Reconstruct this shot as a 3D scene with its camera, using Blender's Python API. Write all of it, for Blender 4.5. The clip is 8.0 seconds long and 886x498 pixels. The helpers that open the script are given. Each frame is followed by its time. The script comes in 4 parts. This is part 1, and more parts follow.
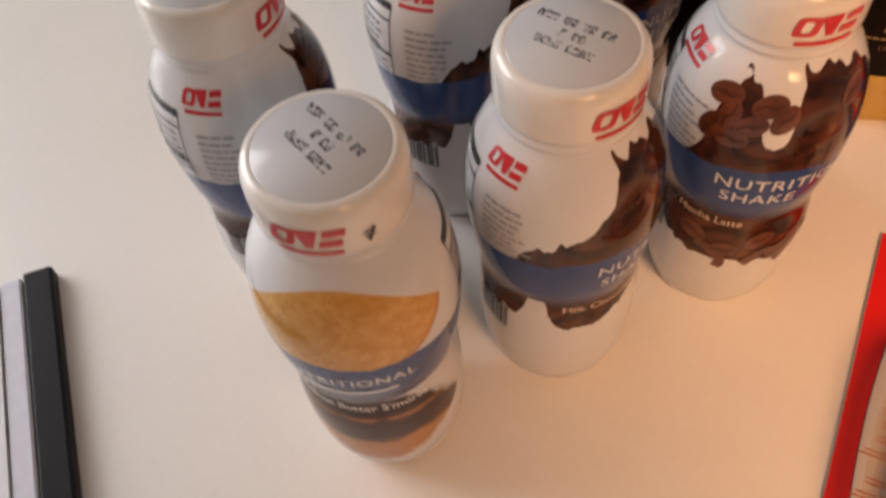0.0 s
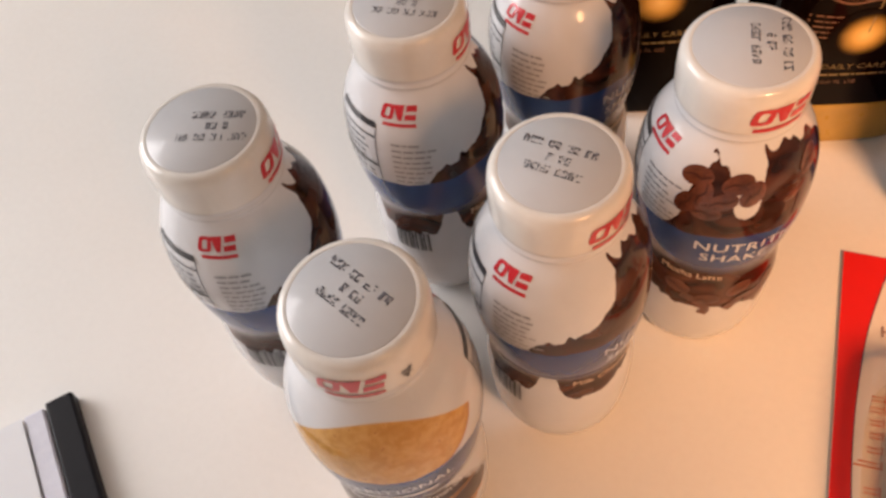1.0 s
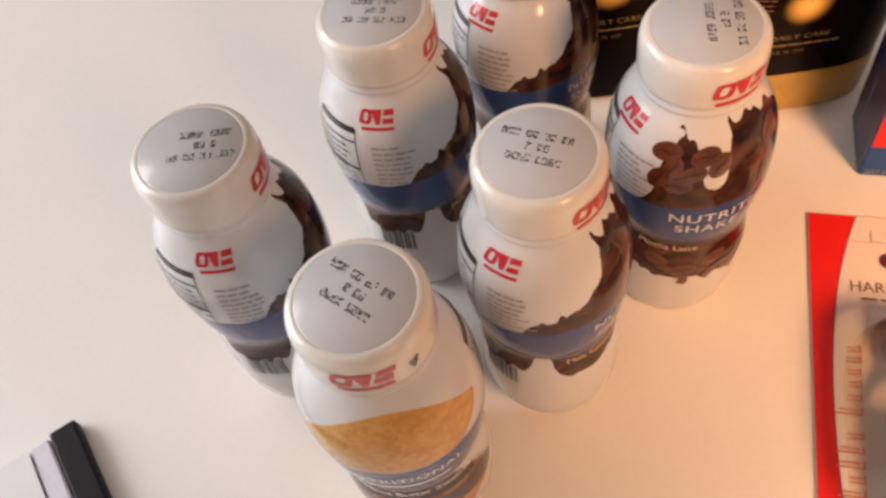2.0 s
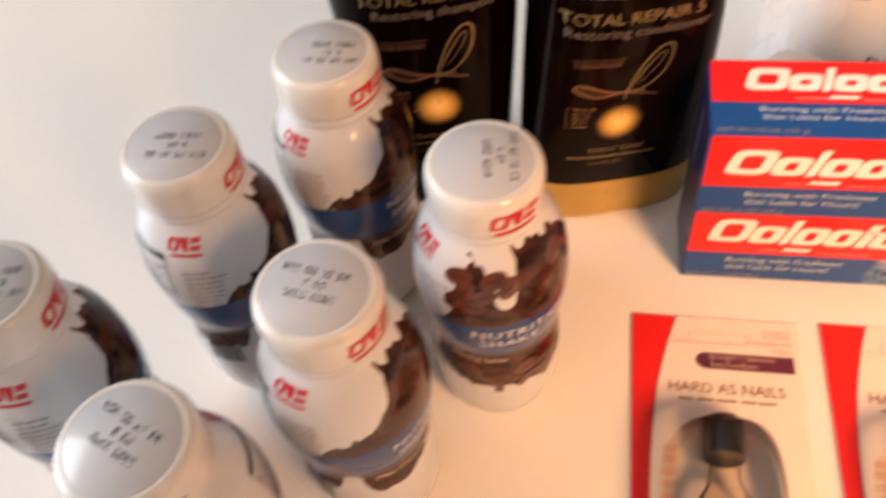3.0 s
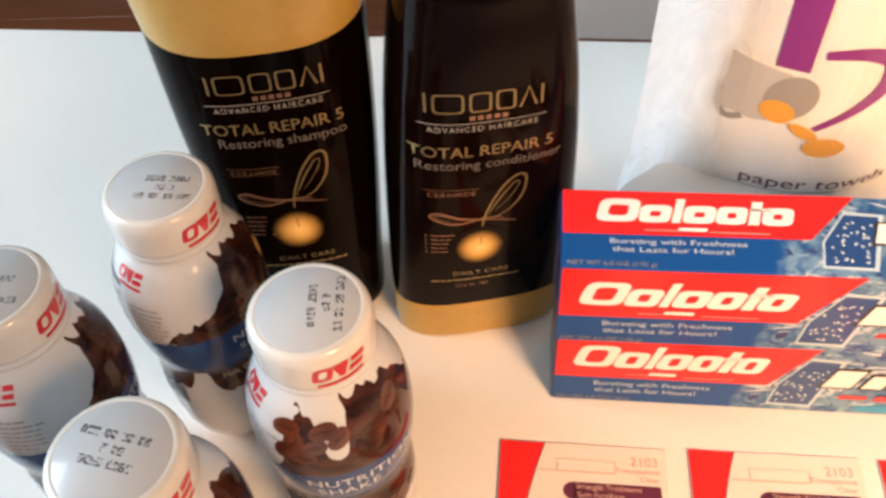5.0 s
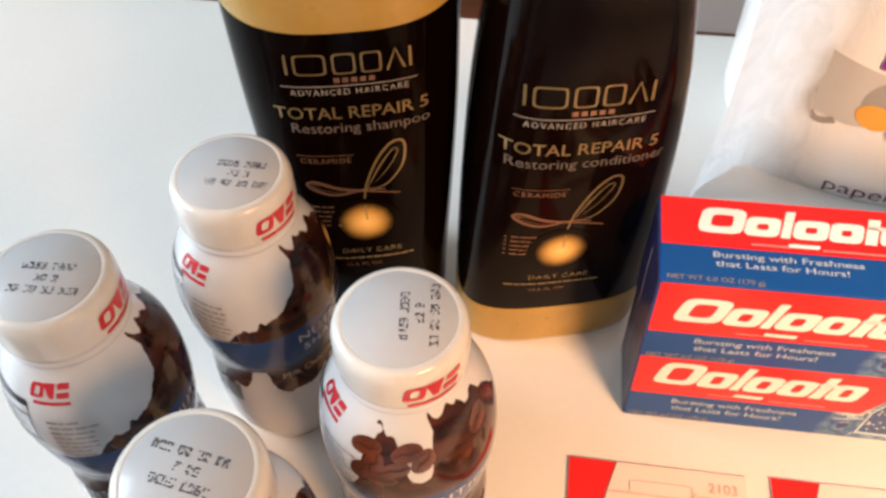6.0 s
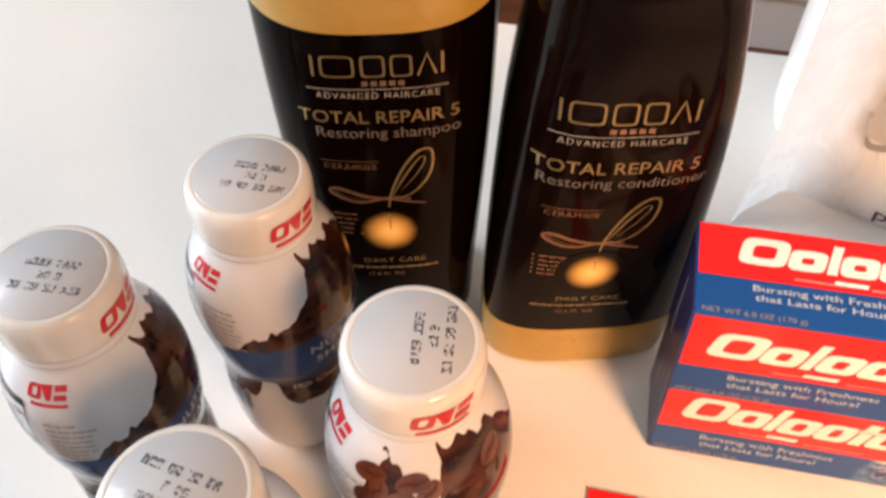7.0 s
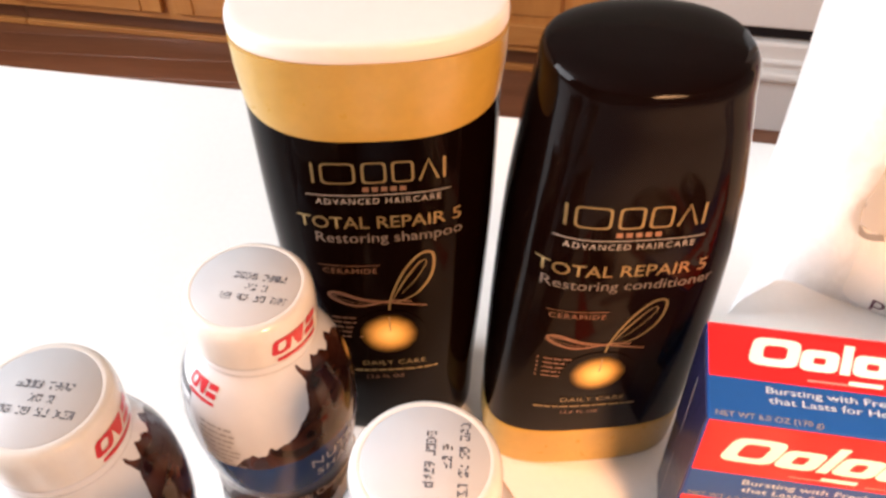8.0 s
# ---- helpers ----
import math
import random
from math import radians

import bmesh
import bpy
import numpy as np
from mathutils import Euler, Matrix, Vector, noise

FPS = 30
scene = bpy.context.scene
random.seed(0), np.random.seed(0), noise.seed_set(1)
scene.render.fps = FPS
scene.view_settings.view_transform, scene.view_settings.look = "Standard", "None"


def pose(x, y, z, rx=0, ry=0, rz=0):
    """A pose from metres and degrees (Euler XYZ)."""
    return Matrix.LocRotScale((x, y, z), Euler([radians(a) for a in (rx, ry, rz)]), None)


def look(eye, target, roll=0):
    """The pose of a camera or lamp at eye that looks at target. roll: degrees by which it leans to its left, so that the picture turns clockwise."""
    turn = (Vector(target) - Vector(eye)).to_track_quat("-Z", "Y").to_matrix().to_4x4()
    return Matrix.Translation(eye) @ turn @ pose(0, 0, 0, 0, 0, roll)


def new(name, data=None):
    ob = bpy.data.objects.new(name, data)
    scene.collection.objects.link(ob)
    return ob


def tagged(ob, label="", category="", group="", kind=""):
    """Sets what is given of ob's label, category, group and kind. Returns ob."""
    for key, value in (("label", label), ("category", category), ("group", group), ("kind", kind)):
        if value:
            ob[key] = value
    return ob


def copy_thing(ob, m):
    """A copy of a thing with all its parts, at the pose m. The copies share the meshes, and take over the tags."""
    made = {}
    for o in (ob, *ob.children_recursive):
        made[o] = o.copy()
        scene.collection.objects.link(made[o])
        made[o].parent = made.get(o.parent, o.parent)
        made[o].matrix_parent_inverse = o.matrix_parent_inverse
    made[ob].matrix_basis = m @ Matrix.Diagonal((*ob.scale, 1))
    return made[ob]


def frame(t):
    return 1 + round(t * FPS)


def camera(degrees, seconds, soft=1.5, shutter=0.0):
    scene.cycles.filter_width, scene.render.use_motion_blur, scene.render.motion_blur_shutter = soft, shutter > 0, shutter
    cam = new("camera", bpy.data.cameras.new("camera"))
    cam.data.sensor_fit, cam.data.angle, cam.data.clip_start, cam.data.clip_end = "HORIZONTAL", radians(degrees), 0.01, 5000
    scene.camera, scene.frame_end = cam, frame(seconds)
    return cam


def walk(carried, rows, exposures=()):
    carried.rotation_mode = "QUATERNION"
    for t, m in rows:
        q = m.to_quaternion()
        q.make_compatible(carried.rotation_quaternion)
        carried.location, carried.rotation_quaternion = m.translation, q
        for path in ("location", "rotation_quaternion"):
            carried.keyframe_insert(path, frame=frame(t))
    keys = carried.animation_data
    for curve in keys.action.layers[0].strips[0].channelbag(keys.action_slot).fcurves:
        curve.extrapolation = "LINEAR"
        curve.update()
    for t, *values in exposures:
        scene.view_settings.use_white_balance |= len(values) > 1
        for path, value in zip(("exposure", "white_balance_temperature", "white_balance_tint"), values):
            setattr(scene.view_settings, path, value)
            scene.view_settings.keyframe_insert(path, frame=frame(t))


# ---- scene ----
cam = camera(54.0, 8.0, 2.9, 0.5)
EXPOSURE = [(0.0, -0.68, 7020, 16.5), (0.5, -0.45, 7020, 16.5), (1.0, -0.4, 7070, 17), (2.5, -0.33, 6900, 15.5), (3.2, -0.16, 6650, 13.5), (4.0, -0.01, 6000, 10), (4.2, -0.18, 5910, 7.5), (5.5, -0.02, 5720, 1.5), (6.5, -0.07, 6200, 9.0), (7.2, 0.08, 6310, 11.0), (8.0, 0.48, 6510, 14.5)]
PATH = [
    (0, (0.179, 0.046, 0.283), (-0.33, 1.072, -1.356), -7.4),
    (0.5, (0.168, 0.055, 0.303), (-0.286, 1.088, -1.348), -9.1),
    (1, (0.163, 0.058, 0.319), (-0.25, 1.1, -1.337), -11.5),
    (2.3, (0.158, 0.048, 0.33), (-0.145, 1.11, -1.337), -13.0),
    (2.5, (0.163, 0.052, 0.333), (-0.093, 1.143, -1.324), -11.0),
    (3, (0.205, 0.065, 0.343), (0.001, 1.245, -1.259), -8.3),
    (3.5, (0.243, 0.073, 0.355), (0.119, 1.326, -1.199), -5.1),
    (4, (0.256, 0.082, 0.362), (0.171, 1.365, -1.17), -3.9),
    (4.2, (0.256, 0.084, 0.363), (0.176, 1.376, -1.162), -3.8),
    (5.3, (0.233, 0.098, 0.344), (0.149, 1.409, -1.164), -3.6),
    (5.5, (0.227, 0.104, 0.344), (0.135, 1.385, -1.189), -3.1),
    (6, (0.213, 0.113, 0.334), (0.113, 1.388, -1.204), -1.5),
    (6.5, (0.214, 0.122, 0.329), (0.056, 1.375, -1.222), -1.5),
    (7, (0.216, 0.126, 0.326), (0.034, 1.397, -1.208), -1.1),
    (7.5, (0.211, 0.133, 0.329), (0.04, 1.518, -1.103), -0.4),
    (8, (0.207, 0.136, 0.328), (0.058, 1.541, -1.087), -0.6),
]
walk(cam, [(t, look(eye, target, roll)) for t, eye, target, roll in PATH], EXPOSURE)


# ---- world and light ----
world = bpy.data.worlds.new("world")
scene.world = world
world.use_nodes = True
wn = world.node_tree.nodes
sky = wn.new("ShaderNodeTexSky")
sky.sky_type, sky.sun_disc = "NISHITA", False
sky.sun_elevation, sky.sun_rotation = radians(38), radians(-90)
world.node_tree.links.new(sky.outputs[0], wn["Background"].inputs[0])
wn["Background"].inputs[1].default_value = 0.12


def lamp(name, kind, energy, colour, m, size=0.1, size_y=None):
    data = bpy.data.lights.new(name, kind)
    data.energy, data.color = energy, colour
    if kind == "AREA":
        data.size = size
        if size_y:
            data.shape, data.size_y = "RECTANGLE", size_y
    elif kind == "SPOT":
        data.shadow_soft_size = size
        data.spot_size, data.spot_blend = radians(76), 1.0
    ob = new(name, data)
    ob.matrix_world = m
    return ob


# daylight in the window opening of the west wall, and a warm unseen lamp low over the near edge of the counter; its
# narrow cone stands in for shade on the near side
lamp("window_daylight", "AREA", 58, (0.92, 0.96, 1.0), look((-1.78, 0.28, 0.85), (0.1, 0.35, 0.0)), 1.3, 1.1)
lamp("warm_lamp_light", "SPOT", 50, (1.0, 0.52, 0.24), look((0.58, -0.24, 0.48), (0.47, 0.30, 0.0)), 0.12)


# ---- materials ----
class S:
    """A shader socket with arithmetic."""
    def __init__(self, tree, out):
        self.t, self.o = tree, out

    def op(self, kind, *others, clamp=False):
        n = self.t.nodes.new("ShaderNodeMath")
        n.operation, n.use_clamp = kind, clamp
        for i, v in enumerate((self, *others)):
            if isinstance(v, S):
                self.t.links.new(v.o, n.inputs[i])
            else:
                n.inputs[i].default_value = v
        return S(self.t, n.outputs[0])

    def __add__(self, v): return self.op("ADD", v)
    def __sub__(self, v): return self.op("SUBTRACT", v)
    def __mul__(self, v): return self.op("MULTIPLY", v)
    def __neg__(self): return self.op("MULTIPLY", -1.0)
    def max(self, v): return self.op("MAXIMUM", v)
    def min(self, v): return self.op("MINIMUM", v)
    def inv(self): return (self * -1.0) + 1.0

    def step(self, lo, hi):
        n = self.t.nodes.new("ShaderNodeMapRange")
        n.interpolation_type = "SMOOTHSTEP"
        self.t.links.new(self.o, n.inputs[0])
        n.inputs[1].default_value, n.inputs[2].default_value = lo, hi
        return S(self.t, n.outputs[0])

    def curve(self, pairs, span):
        """A smooth function given by pairs (x, y) with x in span; y in 0..1."""
        n = self.t.nodes.new("ShaderNodeFloatCurve")
        c = n.mapping.curves[0]
        pts = [((x - span[0]) / (span[1] - span[0]), y) for x, y in pairs]
        c.points[0].location, c.points[1].location = pts[0], pts[-1]
        for p in pts[1:-1]:
            c.points.new(*p)
        n.mapping.update()
        x = (self - span[0]) * (1.0 / (span[1] - span[0]))
        self.t.links.new(x.o, n.inputs[1])
        return S(self.t, n.outputs[0])


class Mat:
    """A node material under construction."""
    def __init__(self, name, colour=(0.8, 0.8, 0.8), rough=0.5, metal=0.0, coat=0.0, trans=0.0, ior=1.45):
        self.m = bpy.data.materials.new(name)
        self.m.use_nodes = True
        self.t = self.m.node_tree
        self.b = self.t.nodes["Principled BSDF"]
        i = self.b.inputs
        i["Base Color"].default_value = (*colour, 1)
        i["Roughness"].default_value, i["Metallic"].default_value = rough, metal
        i["Coat Weight"].default_value, i["Transmission Weight"].default_value = coat, trans
        i["Coat Roughness"].default_value = 0.06
        i["IOR"].default_value = ior
        self.tc = self.t.nodes.new("ShaderNodeTexCoord")

    def xyz(self):
        n = self.t.nodes.new("ShaderNodeSeparateXYZ")
        self.t.links.new(self.tc.outputs["Object"], n.inputs[0])
        return [S(self.t, o) for o in n.outputs]

    def noise(self, scale, detail=3.0, rough=0.55, stretch=(1, 1, 1), warp=0.0):
        mp = self.t.nodes.new("ShaderNodeMapping")
        mp.inputs["Scale"].default_value = stretch
        self.t.links.new(self.tc.outputs["Object"], mp.inputs[0])
        n = self.t.nodes.new("ShaderNodeTexNoise")
        n.inputs["Scale"].default_value, n.inputs["Detail"].default_value = scale, detail
        n.inputs["Roughness"].default_value, n.inputs["Distortion"].default_value = rough, warp
        self.t.links.new(mp.outputs[0], n.inputs["Vector"])
        return S(self.t, n.outputs[0])

    def voronoi(self, scale, stretch=(1, 1, 1), feature="F1"):
        mp = self.t.nodes.new("ShaderNodeMapping")
        mp.inputs["Scale"].default_value = stretch
        self.t.links.new(self.tc.outputs["Object"], mp.inputs[0])
        n = self.t.nodes.new("ShaderNodeTexVoronoi")
        n.feature = feature
        n.inputs["Scale"].default_value = scale
        self.t.links.new(mp.outputs[0], n.inputs["Vector"])
        return S(self.t, n.outputs["Distance"])

    def mix(self, fac, a, b):
        n = self.t.nodes.new("ShaderNodeMix")
        n.data_type = "RGBA"
        for sock, v in ((n.inputs[0], fac), (n.inputs[6], a), (n.inputs[7], b)):
            if isinstance(v, S):
                self.t.links.new(v.o, sock)
            elif isinstance(v, (int, float)):
                sock.default_value = v
            else:
                sock.default_value = (*v, 1)
        return S(self.t, n.outputs[2])

    def colour(self, s):
        self.t.links.new(s.o, self.b.inputs["Base Color"])
        return self

    def rough(self, s):
        self.t.links.new(s.o, self.b.inputs["Roughness"])
        return self

    def bump(self, s, strength=0.2, distance=0.001):
        n = self.t.nodes.new("ShaderNodeBump")
        n.inputs["Strength"].default_value, n.inputs["Distance"].default_value = strength, distance
        self.t.links.new(s.o, n.inputs["Height"])
        self.t.links.new(n.outputs[0], self.b.inputs["Normal"])
        return self


def grainy(name, a, b, scale, rough=0.5, stretch=(1, 1, 1), bump=0.1, dist=0.0005, coat=0.0, metal=0.0, fine=6.0, spec=0.5):
    """Two tones mixed by noise at two scales, with a fine relief."""
    m = Mat(name, a, rough, metal, coat)
    m.b.inputs["Specular IOR Level"].default_value = spec
    n1, n2 = m.noise(scale, 4, 0.6, stretch), m.noise(scale * fine, 3, 0.6, stretch)
    f = (n1 * 0.65 + n2 * 0.35).step(0.3, 0.7)
    m.colour(m.mix(f, a, b))
    m.rough((n2 - 0.5) * 0.15 + rough)
    m.bump(n2, bump, dist)
    return m.m


def flat(name, colour, rough=0.45, coat=0.0, metal=0.0):
    """Printed ink or plain plastic with slight mottling."""
    m = Mat(name, colour, rough, metal, coat)
    n = m.noise(140, 3)
    m.colour(m.mix((n - 0.5) * 0.5 + 0.25, colour, tuple(c * 0.86 for c in colour)))
    return m.m


WHITE = (0.60, 0.605, 0.625)
CHOC = (0.015, 0.0043, 0.0026)
CHOC2 = (0.100, 0.031, 0.017)
BLUE = (0.005, 0.017, 0.095)
BLUE2 = (0.020, 0.058, 0.19)


def sleeve(name, flavour):
    """The printed shrink film of a shake bottle; the front of the print looks along local +x."""
    m = Mat(name, WHITE, 0.11, coat=0.15)
    m.b.inputs["Specular IOR Level"].default_value = 0.3
    x, y, z = m.xyz()
    phi = y.op("ARCTAN2", x)
    big, mid, fine = m.noise(70, 3, 0.6), m.noise(190, 3, 0.6, warp=1.2), m.noise(420, 3)
    big0, mid0 = m.noise(75, 2, 0.5, (1, 1, 0.0)), m.noise(230, 2, 0.5, (1, 1, 0.0))
    swirl = m.noise(45, 1.5, 0.4, (1, 1, 1.5), warp=2.2)
    band_top = phi.op("COSINE") * 0.003 + 0.0825 + (big - 0.5) * 0.004
    band_bot = phi.op("COSINE") * -0.0015 + 0.0610 + (big - 0.5) * 0.006
    ink = m.mix(swirl.step(0.25, 0.80), CHOC, CHOC2)
    ink = m.mix((swirl * 0.9 + big * 0.1).step(0.62, 0.78), ink, (0.17, 0.060, 0.034))
    white = m.mix(big.step(0.3, 0.75), WHITE, (0.57, 0.58, 0.60))
    if flavour == "cookie":
        e = (phi * (1 / 1.27)).op("POWER", 2.0) + ((z * -1.0 + 0.1080) * (1 / 0.030)).op("POWER", 2.0)
        top = z - (phi.op("COSINE") * 0.0250 + phi.op("SINE") * 0.0025 + 0.0890)
        inside = e.step(0.94, 1.0).inv() * top.step(-0.0003, 0.0003).inv()
        crumb = m.mix((mid * 0.6 + fine * 0.4).step(0.35, 0.65), (0.50, 0.245, 0.058), (0.63, 0.355, 0.11))
        crumb = m.mix(fine.step(0.66, 0.72), crumb, (0.42, 0.17, 0.045))
        crumb = m.mix(e.step(0.80, 0.99), crumb, (0.40, 0.16, 0.04))
        col = m.mix(inside, white, crumb)
        low = ((z - 0.0395) * (1 / 0.0260)).op("ABSOLUTE") + (phi * (1 / 1.5)).op("POWER", 2.0) + (mid - 0.5) * 0.4
        lowm = low.step(0.80, 0.95).inv()
        lowc = m.mix(((z * 190.0).op("SINE") + (big - 0.5) * 2.0).step(-0.2, 0.5), (0.42, 0.19, 0.07), (0.05, 0.022, 0.015))
        lowc = m.mix(z.step(0.0475, 0.0500), lowc, (0.040, 0.015, 0.009))
        col = m.mix(lowm, col, lowc)
    else:
        left, right = (-1.45, 1.9) if flavour == "chocolate" else (-1.5, 2.2)
        climb = [(-1.05, 0.28), (-0.62, 0.38), (-0.28, 0.66), (0.05, 0.92)] if flavour == "chocolate" else [(-1.22, 0.12), (-1.02, 0.35), (-0.90, 0.80), (-0.66, 0.88), (-0.50, 0.66), (-0.36, 0.42), (-0.24, 0.46), (-0.12, 0.84), (0.20, 1.0)]
        rise = phi.curve([(-3.2, 0.0), (left, 0.0), *climb, (0.6, 1.0), (1.3, 0.5), (right, 0.05), (3.2, 0.0)], (-3.2, 3.2))
        spikes = m.noise(170, 1, 0.4, (1, 1, 0.0)).step(0.54, 0.74)
        zb = rise * 0.036 + 0.0805 + (mid0 - 0.5) * 0.004 + (big0 - 0.5) * 0.012 + spikes * 0.006 + (mid - 0.5) * 0.0015
        over = (zb - z).step(-0.0002, 0.0002) * rise.step(0.01, 0.03) * z.step(0.0625, 0.0635)
        col = m.mix(over, white, ink)
        # the torn caption ribbon under the band, with a second splash beside it and a white gap between
        hang = [(-3.2, 0.02), (-2.45, 0.05), (-2.1, 0.62), (-1.55, 0.70), (-1.18, 0.50), (-1.06, 0.05), (-0.95, 0.05), (-0.85, 0.50), (-0.50, 0.82), (0.1, 0.60), (0.75, 0.25), (1.1, 0.04), (3.2, 0.02)]
        if flavour == "latte":
            hang = [(-3.2, 0.02), (-1.75, 0.05), (-1.55, 0.55), (-0.9, 0.95), (0.3, 1.0), (1.1, 0.80), (1.7, 0.10), (3.2, 0.02)]
        drip = phi.curve(hang, (-3.2, 3.2))
        zl = (drip * (-0.025 if flavour == "latte" else -0.020)) + 0.0625 + (mid0 - 0.5) * 0.008 + (big0 - 0.5) * 0.006 + (mid - 0.5) * 0.0015
        under = (z - zl).step(-0.0002, 0.0002) * drip.step(0.10, 0.16) * z.step(0.0640, 0.0635)
        col = m.mix(under, col, ink)
    band = (band_top - z).step(-0.0002, 0.0002) * (z - band_bot).step(-0.0002, 0.0002)
    shade = m.mix(((z - 0.0635) * 160.0 + (big - 0.5) * 1.4).step(-0.55, 0.55), BLUE, BLUE2)
    col = m.mix(band, col, shade)
    m.colour(col)
    wr = m.noise(55, 2, 0.5, (1, 1, 0.35))
    m.bump(wr * 0.8 + m.noise(130, 2, 0.5, (1, 1, 0.6), warp=1.0) * 0.2, 0.6, 0.0011)
    return m.m


def cap_film():
    """White shrink film over a cap, drawn into faint upright wrinkles."""
    m = Mat("cap_film", (0.80, 0.765, 0.715), 0.24, coat=0.5)
    n, w = m.noise(90, 3, 0.6), m.noise(210, 3, 0.6, (1, 1, 0.25), warp=0.8)
    m.colour(m.mix(n.step(0.3, 0.7), (0.69, 0.665, 0.625), (0.64, 0.615, 0.58)))
    m.bump(w * 0.7 + n * 0.3, 0.35, 0.0006)
    return m.m


MAT = {
    "counter": grainy("counter_laminate", (0.83, 0.805, 0.77), (0.785, 0.76, 0.725), 5, 0.33, bump=0.06, dist=0.0003, fine=60),
    "cap": cap_film(),
    # the cool grey holds the window's reflection on the cap tops
    "cap_disc": flat("cap_disc", (0.50, 0.51, 0.53), 0.3, 0.3),
    "code": flat("code_ink", (0.10, 0.10, 0.12), 0.6),
    "red": flat("red_ink", (0.52, 0.020, 0.032), 0.35, 0.4),
    "black_ink": flat("black_ink", (0.03, 0.03, 0.035), 0.4, 0.3),
    "grey_ink": flat("grey_ink", (0.25, 0.25, 0.27), 0.4, 0.3),
    "white_ink": flat("white_ink", (0.82, 0.82, 0.82), 0.4, 0.3),
    "band_ink": flat("band_ink", (0.60, 0.64, 0.72), 0.4, 0.2),
    "cream_ink": flat("cream_ink", (0.70, 0.52, 0.38), 0.4, 0.3),
    "sleeve_chocolate": sleeve("shake_film_chocolate", "chocolate"),
    "sleeve_cookie": sleeve("shake_film_cookie", "cookie"),
    "sleeve_latte": sleeve("shake_film_latte", "latte"),
    "bean_crease": flat("bean_crease_ink", (0.045, 0.012, 0.006), 0.4),
    "bean": grainy("bean_print", (0.055, 0.015, 0.008), (0.15, 0.042, 0.018), 150, 0.3, coat=0.4),
}


# ---- building blocks ----
def part(name, bm, material, parent=None, label=""):
    """Links a bmesh as one smooth-shaded mesh object under a thing or part."""
    me = bpy.data.meshes.new(name)
    bm.to_mesh(me)
    bm.free()
    if isinstance(material, str):
        material = MAT[material]
    me.materials.append(material)
    ob = new(name, me)
    if parent:
        ob.parent = parent
    if label:
        ob["label"] = label
    return ob


def smooth(ob, angle=40):
    ob.data.shade_smooth()
    ob.data.set_sharp_from_angle(angle=radians(angle))
    return ob


def thing(name, label, category, m=None, group="", kind=""):
    ob = new(name)
    ob.empty_display_size = 0.02
    if m is not None:
        ob.matrix_basis = m
    return tagged(ob, label, category, group, kind)


def box_bm(sx, sy, sz, at=(0, 0, 0), bevel=0.0, seg=2):
    """A box with its base centre at `at`."""
    bm = bmesh.new()
    bmesh.ops.create_cube(bm, size=1)
    bmesh.ops.scale(bm, vec=(sx, sy, sz), verts=bm.verts)
    bmesh.ops.translate(bm, vec=(at[0], at[1], at[2] + sz / 2), verts=bm.verts)
    if bevel:
        bmesh.ops.bevel(bm, geom=bm.edges[:], offset=bevel, segments=seg, affect="EDGES", profile=0.5)
    return bm


def lathe_bm(profile, seg=72, sx=1.0, sy=1.0):
    """A solid of revolution from (r, z) pairs, closed at both ends."""
    bm = bmesh.new()
    rings = []
    for r, z in profile:
        rings.append([bm.verts.new((r * sx * math.cos(2 * math.pi * k / seg), r * sy * math.sin(2 * math.pi * k / seg), z)) for k in range(seg)])
    for a, b in zip(rings, rings[1:]):
        for k in range(seg):
            bm.faces.new((a[k], a[(k + 1) % seg], b[(k + 1) % seg], b[k]))
    bm.faces.new(rings[0][::-1])
    bm.faces.new(rings[-1])
    return bm


def spline(pairs, n):
    """Points on a Catmull-Rom curve through pairs."""
    p = [pairs[0], *pairs, pairs[-1]]
    out = []
    for i in range(1, len(p) - 2):
        for k in range(n):
            t = k / n
            out.append(tuple(0.5 * (2 * b + (c - a) * t + (2 * a - 5 * b + 4 * c - d) * t * t + (3 * b - a - 3 * c + d) * t ** 3)
                             for a, b, c, d in zip(p[i - 1], p[i], p[i + 1], p[i + 2])))
    return out + [tuple(pairs[-1])]


def text_bm(words, size, squeeze=1.0, slant=0.0, spacing=1.0, bold=0.0):
    """Letters of the built-in font as a flat bmesh, centred on its middle."""
    cu = bpy.data.curves.new("letters", "FONT")
    cu.body, cu.size, cu.align_x, cu.align_y = words, size, "CENTER", "CENTER"
    cu.shear, cu.space_character, cu.offset, cu.resolution_u = slant, spacing, bold * size, 3
    ob = new("letters", cu)
    bpy.context.view_layer.update()
    me = bpy.data.meshes.new_from_object(ob.evaluated_get(bpy.context.evaluated_depsgraph_get()))
    bpy.data.objects.remove(ob)
    bm = bmesh.new()
    bm.from_mesh(me)
    bmesh.ops.scale(bm, vec=(squeeze, 1, 1), verts=bm.verts)
    return bm


def shapes_bm(polys):
    """Flat plain shapes from lists of outline points."""
    bm = bmesh.new()
    for poly in polys:
        bm.faces.new([bm.verts.new((u, v, 0)) for u, v in poly])
    return bm


def bar(u, v, w, h, slant=0.0, n=1):
    """An outline for a bar with its middle at u, v; n steps along its length, to be bent."""
    low = [(u - w / 2 + w * k / n - slant * h / 2, v - h / 2) for k in range(n + 1)]
    return low + [(x + slant * h, v + h / 2) for x, _ in reversed(low)]


